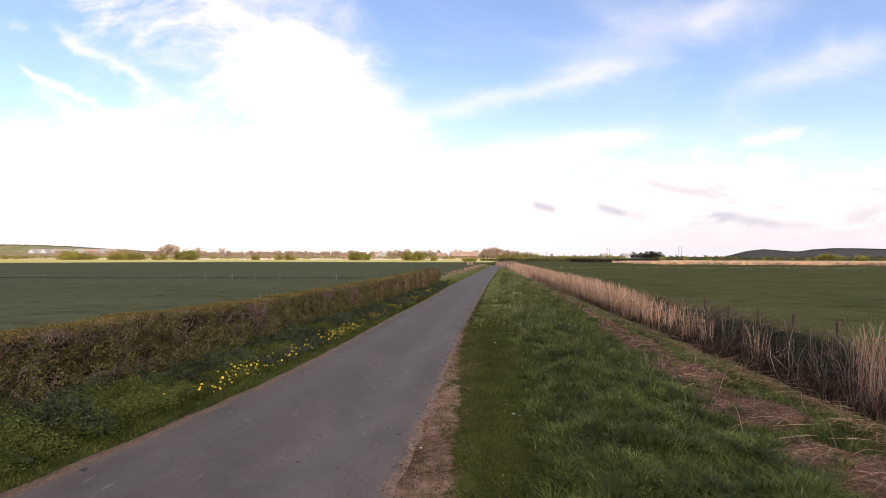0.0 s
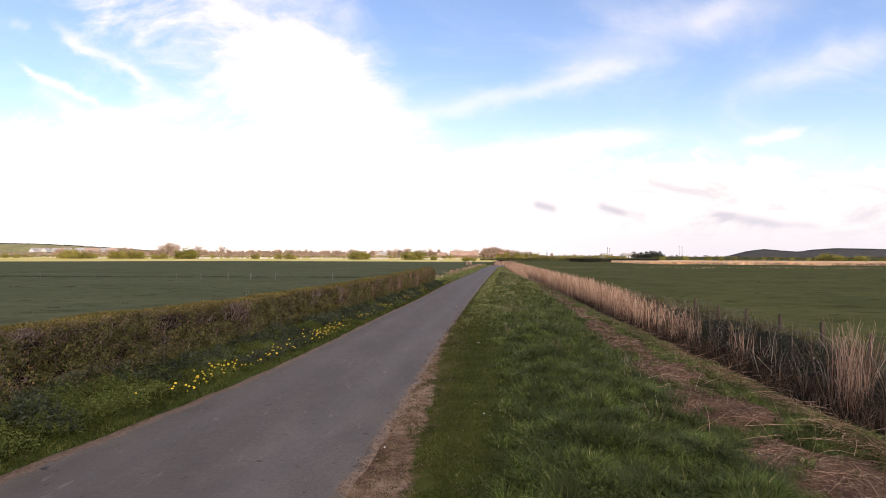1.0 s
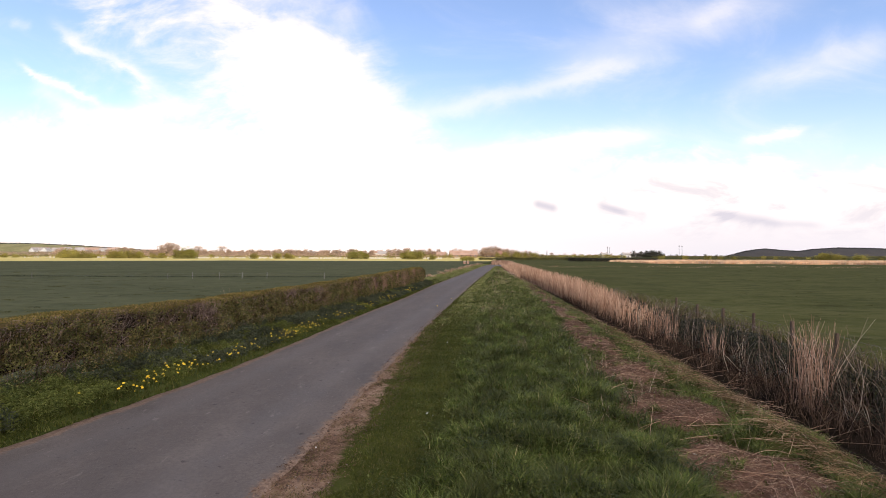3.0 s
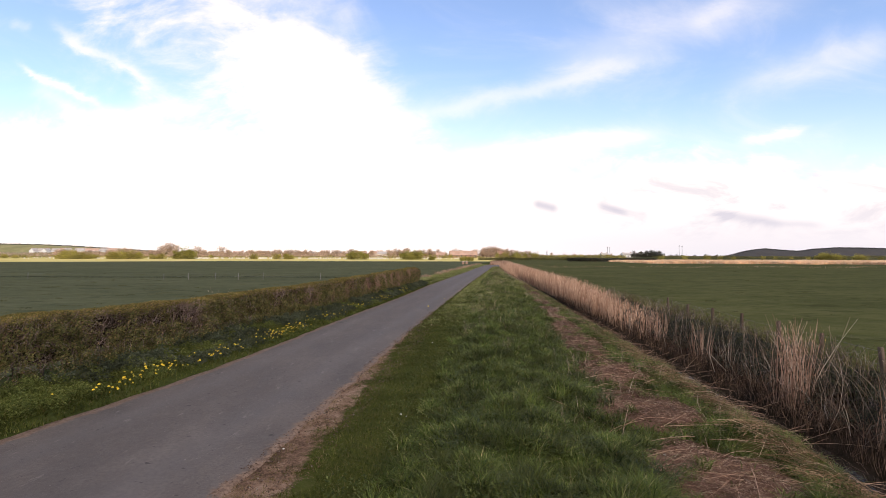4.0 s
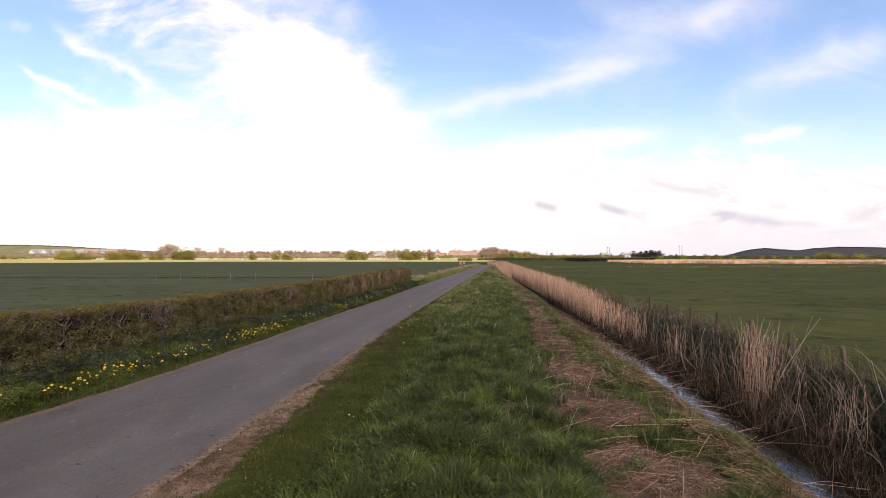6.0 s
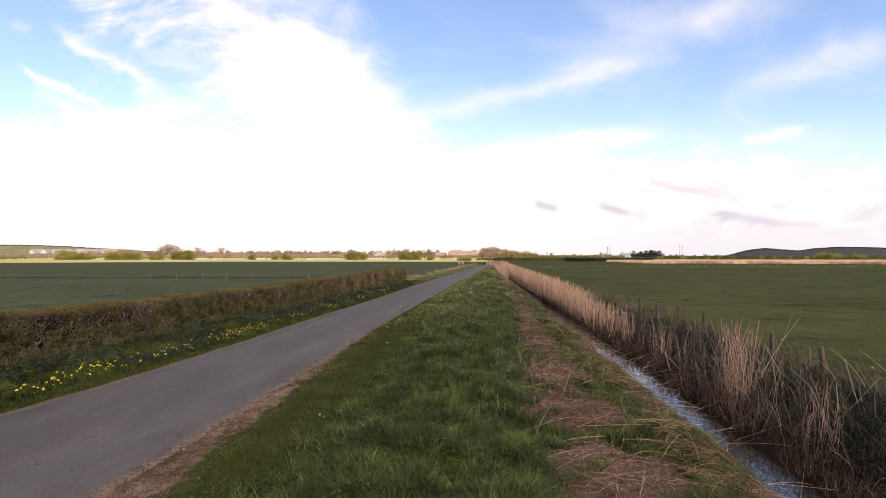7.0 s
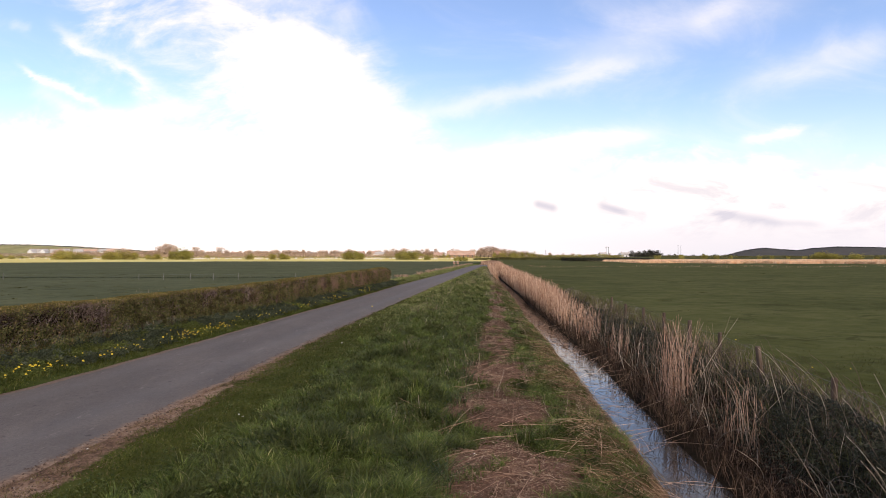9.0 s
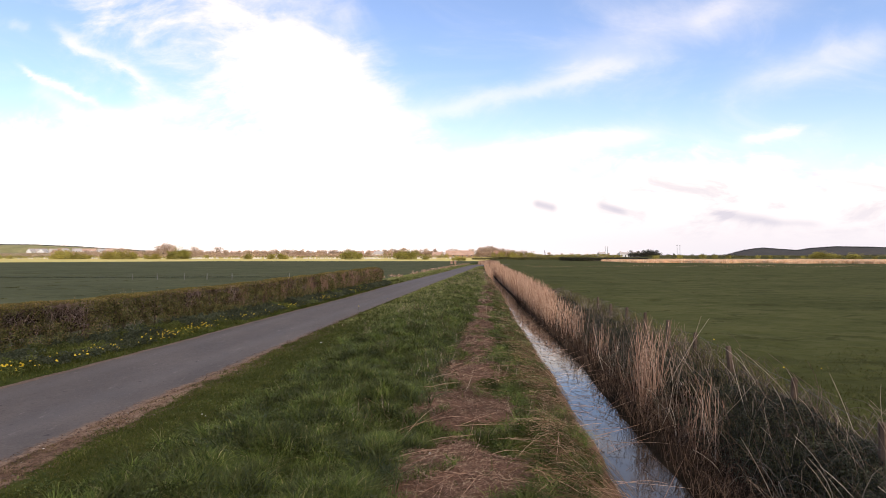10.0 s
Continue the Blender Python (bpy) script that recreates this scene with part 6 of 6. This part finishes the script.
clump_row("field_hedge", "dark clipped hedge across the far pasture", "hedge", 1010, 1166, 188, 0.9, 1.3, 7000, DARK_LEAF, 0.35, 2.0)
clump_row("field_hedge", "dark hedge beyond the lane's bend", "hedge", 850, 1060, 235, 0.7, 1.5, 5000, SCRUB, 0.4, 2.0)
clump_row("field_hedge", "pale green hedge line beyond the pasture", "hedge", 900, 1110, 420, 1.6, 3.0, 4000, SPRING, 0.6)
clump_row("scrub", "dark scrub below the wooded hill", "scrub", 1170, 1720, 420, 1.0, 2.6, 9000, SCRUB, 0.6, 20)


def make_hill(name, label, profile, d, deep, mat, cover=None):
    """A ridge far off: the profile is px, py of its skyline."""
    px = np.arange(profile[0][0], profile[-1][0], 6.0)
    skyline = far_z(np.interp(px, *np.array(profile, float).T), d)
    rows = 9
    verts = []
    for k in range(rows):
        t = k / (rows - 1)
        y = d - deep + 2 * deep * t
        x = far_x(px, d) * y / d
        h = skyline * np.sin(np.pi * t) ** 0.8 - 1.0 * (t in (0.0, 1.0)) + 0.4 * np.sin(px * 0.31 + k)
        verts.append(np.stack([x, np.full_like(x, y), h], 1))
    v = np.stack(verts, 0)
    i = np.arange(v.shape[0] * v.shape[1]).reshape(v.shape[:2])
    quads = np.stack([i[:-1, :-1], i[:-1, 1:], i[1:, 1:], i[1:, :-1]], -1).reshape(-1, 4)
    ob = new(name, raw_mesh(name, v.reshape(-1, 3), quads, mat, smooth=True))
    tagged(ob, label, "hill", kind="structure")
    if cover:
        n, leaf, low, high = cover
        t = rng.uniform(low, high, n)
        q = rng.uniform(px[0], px[-1], n)
        z = np.interp(q, px, skyline) * np.sin(np.pi * t) ** 0.8
        p = np.stack([far_x(q, d), d - deep + 2 * deep * t, z + rng.uniform(-2, 1.5, n)], 1)
        tagged(array_part("woodland", leaves(p, leaf * rng.uniform(0.5, 1.3, n), 0.3, 0.8), HILL_LEAF), "dark woodland along a distant hilltop", "wood", kind="stuff")


make_hill("backdrop_hill", "low wooded hill in the distance", ((1285, 454), (1310, 447), (1330, 443), (1352, 440.5), (1380, 443), (1412, 445), (1440, 441), (1480, 438.5), (1530, 439), (1600, 441), (1750, 446)), 1500, 90, DARK_WOOD, (7000, 3.4, 0.44, 0.54))
make_hill("backdrop_hill", "low green hill with fields behind the village", ((-160, 436), (0, 434.5), (60, 435), (130, 438), (180, 441), (260, 446), (330, 452)), 1500, 120, HILL_GRASS, (2600, 4.0, 0.46, 0.52))


make_hill("backdrop_rise", "low rise that carries the western village houses", ((-160, 450), (-60, 448), (60, 447.5), (190, 447.8), (230, 450), (250, 455)), 725, 60, HILL_GRASS)


# ---- reed bed beyond the pasture ----
def make_reed_bed():
    n = 150000
    s, t = rng.uniform(0, 1, n), rng.uniform(0, 1, n) ** 1.4
    x = 55 + 120 * s
    y = 148 - 36 * s + 70 * t + 3.0 * np.sin(x * 0.4)
    x = x + t * 40 * (s + 0.1)
    base = np.stack([x, y, np.full(n, -0.08)], 1)
    tagged(array_part("reed_bed", blades(base, rng.uniform(0.6, 0.86, n), rng.uniform(0.12, 0.24, n), rng.uniform(0.05, 0.5, n), 2), TAN_REED), "wide bright tan reed bed beyond the pasture", "reeds", kind="stuff")
    # its close front edge
    n = 16000
    s = rng.uniform(0, 1, n)
    x = 55 + 120 * s
    base = np.stack([x, 147.5 - 36 * s + 3.0 * np.sin(x * 0.4) + rng.uniform(0, 1.2, n), np.full(n, -0.08)], 1)
    tagged(array_part("reed_bed", blades(base, rng.uniform(0.5, 0.78, n), rng.uniform(0.16, 0.3, n), rng.uniform(0.05, 0.3, n), 2), TAN_REED), "close bright tan front of the reed bed", "reeds", kind="stuff")
    # pale tufts in the pasture and by the lane
    x, y = rng.uniform(20, 95, 2600), rng.uniform(94, 108, 2600)
    keep = patchy(x * 0.3, y, 0.5, 81.0) > 0.62
    base = np.stack([x, y, np.full(len(x), -0.08)], 1)[keep]
    n = len(base)
    tagged(array_part("pale_tufts", blades(base, rng.uniform(0.10, 0.3, n), rng.uniform(0.03, 0.07, n), rng.uniform(0.2, 0.8, n)), DRY), "pale dry tufts standing in the pasture", "grass", kind="stuff")
    n = 900
    base = np.stack([rng.uniform(11.5, 15.5, n), rng.uniform(112, 122, n), np.full(n, -0.1)], 1)
    tagged(array_part("reed_spur", blades(base, rng.uniform(0.7, 1.25, n), rng.uniform(0.05, 0.11, n), rng.uniform(0.05, 0.3, n)), DRY), "tan reeds where the ditch meets the bend", "reeds", kind="stuff")
    x, y = between(5200, 45, 130, lambda y: ROAD_L(y) - 3.4, lambda y: ROAD_L(y) - 1.2, 1.2)
    keep = patchy(x, y, 0.6, 83.0) > 0.64
    base = on_ground(x, y)[keep]
    n = len(base)
    tagged(array_part("dry_verge_grass", blades(base, rng.uniform(0.12, 0.34, n), rng.uniform(0.012, 0.026, n) * 2, rng.uniform(0.1, 0.8, n)), DRY), "dry pinkish grass beside the far lane", "grass", kind="stuff")


make_reed_bed()


# ---- houses, headstones, masts ----
def box(bm, x0, x1, y0, y1, z0, z1):
    v = [bm.verts.new(p) for p in ((x0, y0, z0), (x1, y0, z0), (x1, y1, z0), (x0, y1, z0), (x0, y0, z1), (x1, y0, z1), (x1, y1, z1), (x0, y1, z1))]
    for q in ((0, 3, 2, 1), (4, 5, 6, 7), (0, 1, 5, 4), (1, 2, 6, 5), (2, 3, 7, 6), (3, 0, 4, 7)):
        bm.faces.new([v[k] for k in q])
    return bm


def make_house(px, d, width, height, ridge, wall, roof, label, turn=0, deep=7.0, z=0.0):
    ob = thing("house", pose(far_x(px, d), d, z, 0, 0, turn), label, "house", "houses of the far village")
    w = width / 2
    bm = bmesh.new()
    f = [bm.verts.new(p) for p in ((-w, 0, -1.2), (w, 0, -1.2), (w, 0, height), (-w, 0, height))]
    b = [bm.verts.new(p) for p in ((-w, deep, -1.2), (w, deep, -1.2), (w, deep, height), (-w, deep, height))]
    gl, gr = bm.verts.new((-w, deep / 2, height + ridge * 0.97)), bm.verts.new((w, deep / 2, height + ridge * 0.97))
    for q in ((f[0], f[1], f[2], f[3]), (b[1], b[0], b[3], b[2]), (f[0], f[3], gl, b[3], b[0]), (f[1], b[1], b[2], gr, f[2])):
        bm.faces.new(q)
    part("wall", bm, wall, ob)
    bm = bmesh.new()
    t, o = 0.18, 0.35
    for s in (0, 1):
        y0, y1 = (-o, deep / 2) if s == 0 else (deep + o, deep / 2)
        z0, z1 = height - o * ridge / (deep / 2), height + ridge
        v = [bm.verts.new(p) for p in ((-w - o, y0, z0), (w + o, y0, z0), (w + o, y1, z1), (-w - o, y1, z1), (-w - o, y0, z0 + t), (w + o, y0, z0 + t), (w + o, y1, z1 + t), (-w - o, y1, z1 + t))]
        for q in ((0, 3, 2, 1), (4, 5, 6, 7), (0, 1, 5, 4), (1, 2, 6, 5), (3, 0, 4, 7)):
            bm.faces.new([v[k] for k in q])
    top = part("roof", bm, roof, ob)
    for x in (-w * 0.8, w * 0.75)[: 1 if width < 9 else 2]:
        part("chimney", box(bmesh.new(), x - 0.35, x + 0.35, deep / 2 - 0.3, deep / 2 + 0.3, height + ridge * 0.7, height + ridge + 1.0), BRICK, top)
    storeys = 2 if height > 4 else 1
    count = max(2, int(width / 3.2))
    for k in range(count):
        x = -w + width * (k + 0.5) / count
        for level in range(storeys):
            zz = 0.9 + 2.6 * level
            if level == 0 and k == count // 2:
                part("door", box(bmesh.new(), x - 0.45, x + 0.45, -0.06, 0.02, 0, 2.0), PANE, ob)
                continue
            win = part("window", box(bmesh.new(), x - 0.62, x + 0.62, -0.05, 0.02, zz - 0.06, zz + 1.26), RENDER, ob)
            part("pane", box(bmesh.new(), x - 0.52, x + 0.52, -0.08, -0.04, zz, zz + 1.18), PANE, win)


def make_village():
    kinds = ((RENDER, SLATE, "white rendered house with a grey slate roof"), (BRICK, TILE, "brick house with an orange tiled roof"),
             (RENDER, TILE, "cream rendered house with an orange tiled roof"), (SLATE, SLATE, "dark stone barn with a slate roof"))

    def street(rows, z=0.0, height=3.9, ridge=2.2):
        for px, d, width, kind, turn in rows:
            wall, roof, label = kinds[kind]
            make_house(px, d, width, height, ridge, wall, roof, label, turn, 7.0, z)

    # white gables and mixed roofs on the western rise
    street(((65, 700, 9, 0, 84), (75, 703, 13, 0, 8), (86, 700, 9, 0, 98), (97, 708, 8, 0, 20)), 3.2, 3.4, 3.4)
    street(((112, 715, 12, 1, 5), (124, 708, 9, 0, 80), (140, 712, 10, 0, 24), (151, 727, 9, 2, 0), (166, 722, 10, 2, 14), (182, 727, 11, 0, -8), (196, 727, 11, 2, 6)), 3.0, 4.4, 3.0)
    # the village on the flat
    street(((222, 700, 9, 0, 10), (234, 700, 9, 0, -4), (246, 705, 9, 1, 5), (330, 640, 10, 1, -5), (420, 640, 10, 1, 8), (440, 650, 9, 2, -7), (468, 640, 10, 2, 4)))
    street(((520, 640, 8, 0, 9), (534, 640, 9, 1, -9), (551, 650, 7, 0, 0), (575, 640, 10, 2, 6), (599, 640, 7, 0, -4), (640, 600, 11, 1, 5), (662, 560, 9, 2, -6)))
    street(((352, 600, 8, 0, 5), (486, 560, 8, 0, 0), (678, 520, 9, 0, 6), (1112, 655, 12, 0, 4), (1130, 660, 9, 3, -8), (1072, 690, 9, 3, 10)), 0.0, 3.2, 2.2)
    make_house(822, 445, 22, 2.4, 3.2, BRICK, TILE, "long brick barn with a broad orange tiled roof", 3, 9)
    make_house(781, 450, 7, 2.2, 2.0, BRICK, TILE, "small brick outbuilding with an orange roof", -4)
    make_house(893, 425, 9, 3.4, 2.2, BRICK, BRICK, "tan brick farm building behind hedges", 5)


make_village()


def make_headstones():
    first = thing("headstone", pose(0, 0, 0), "pale stone headstone in a far churchyard row", "headstone", "headstones beyond the meadow")
    bm = bmesh.new()
    w, t = 0.36, 0.07
    outline = [(-w, 0.0), (w, 0.0), (w, 0.75)] + [(w * math.cos(a), 0.75 + 0.22 * math.sin(a)) for a in (0.6, 1.2, 1.9, 2.5)] + [(-w, 0.75)]
    a = [bm.verts.new((x, -t, z)) for x, z in outline]
    b = [bm.verts.new((x, t, z)) for x, z in outline]
    bm.faces.new(a), bm.faces.new(b[::-1])
    for k in range(len(a)):
        j = (k + 1) % len(a)
        bm.faces.new((a[j], a[k], b[k], b[j]))
    part("slab", bm, STONE, first)
    part("plinth", box(bmesh.new(), -0.48, 0.48, -0.2, 0.2, -0.1, 0.12), STONE, first)
    px = [45, 52, 62, 68, 75, 84, 90, 97] + list(rng.uniform(165, 192, 7)) + list(rng.uniform(258, 305, 8)) + list(rng.uniform(340, 450, 60)) + list(rng.uniform(460, 615, 80)) + list(rng.uniform(650, 715, 32)) + list(rng.uniform(742, 815, 22))
    for k, p in enumerate(px):
        d = float(rng.uniform(270, 330))
        m = pose(far_x(p, d), d, 0, 0, 0, rng.uniform(-25, 25))
        ob = first if k == 0 else copy_thing(first, m)
        ob.matrix_world = m
        s = rng.uniform(0.45, 0.9)
        ob.scale = (s * 1.2, s, s)


make_headstones()


def make_masts():
    for px, top in ((1075, 437), (1079, 437.5), (1202, 434), (1207, 434.5)):
        d = 900
        h = far_z(top, d)
        ob = thing("mast", pose(far_x(px, d), d, 0), "slim grey steel mast on the skyline", "mast", "masts on the skyline")
        array_part("pole", stalks(np.array([[[0, 0, -0.5], [0, 0, h * 0.5], [0, 0, h]]]), np.array([0.34]), 8, 0.6), STEEL, ob)
        part("crossarm", box(bmesh.new(), -1.1, 1.1, -0.12, 0.12, h * 0.9, h * 0.93), STEEL, ob)
    d = 900
    ob = thing("mast", pose(far_x(968, d), d, 0), "pale lattice mast on the skyline", "mast", "masts on the skyline")
    h = far_z(443.5, d)
    legs = np.array([[[sx * 1.2, sy * 1.2, -0.5], [sx * 0.7, sy * 0.7, h * 0.5], [sx * 0.25, sy * 0.25, h]] for sx in (-1, 1) for sy in (-1, 1)])
    for leg in legs:
        array_part("leg", stalks(leg[None], np.array([0.13]), 4, 0.8), STEEL, ob)
    for k in range(5):
        z, w = h * (0.1 + 0.19 * k), 1.1 - 0.19 * k
        part("brace", box(bmesh.new(), -w, w, -w, w, z, z + 0.18), STEEL, ob)


make_masts()


def make_pillars():
    for px, d in ((827, 124), (833, 126)):
        ob = thing("gate_pillar", pose(far_x(px, d), d, 0), "pinkish brick gate pillar with a stone cap beside the lane", "pillar", "gate pillars")
        part("shaft", box(bmesh.new(), -0.24, 0.24, -0.24, 0.24, -0.1, 0.62), BRICK, ob)
        part("cap", box(bmesh.new(), -0.3, 0.3, -0.3, 0.3, 0.62, 0.7), STONE, ob)


make_pillars()
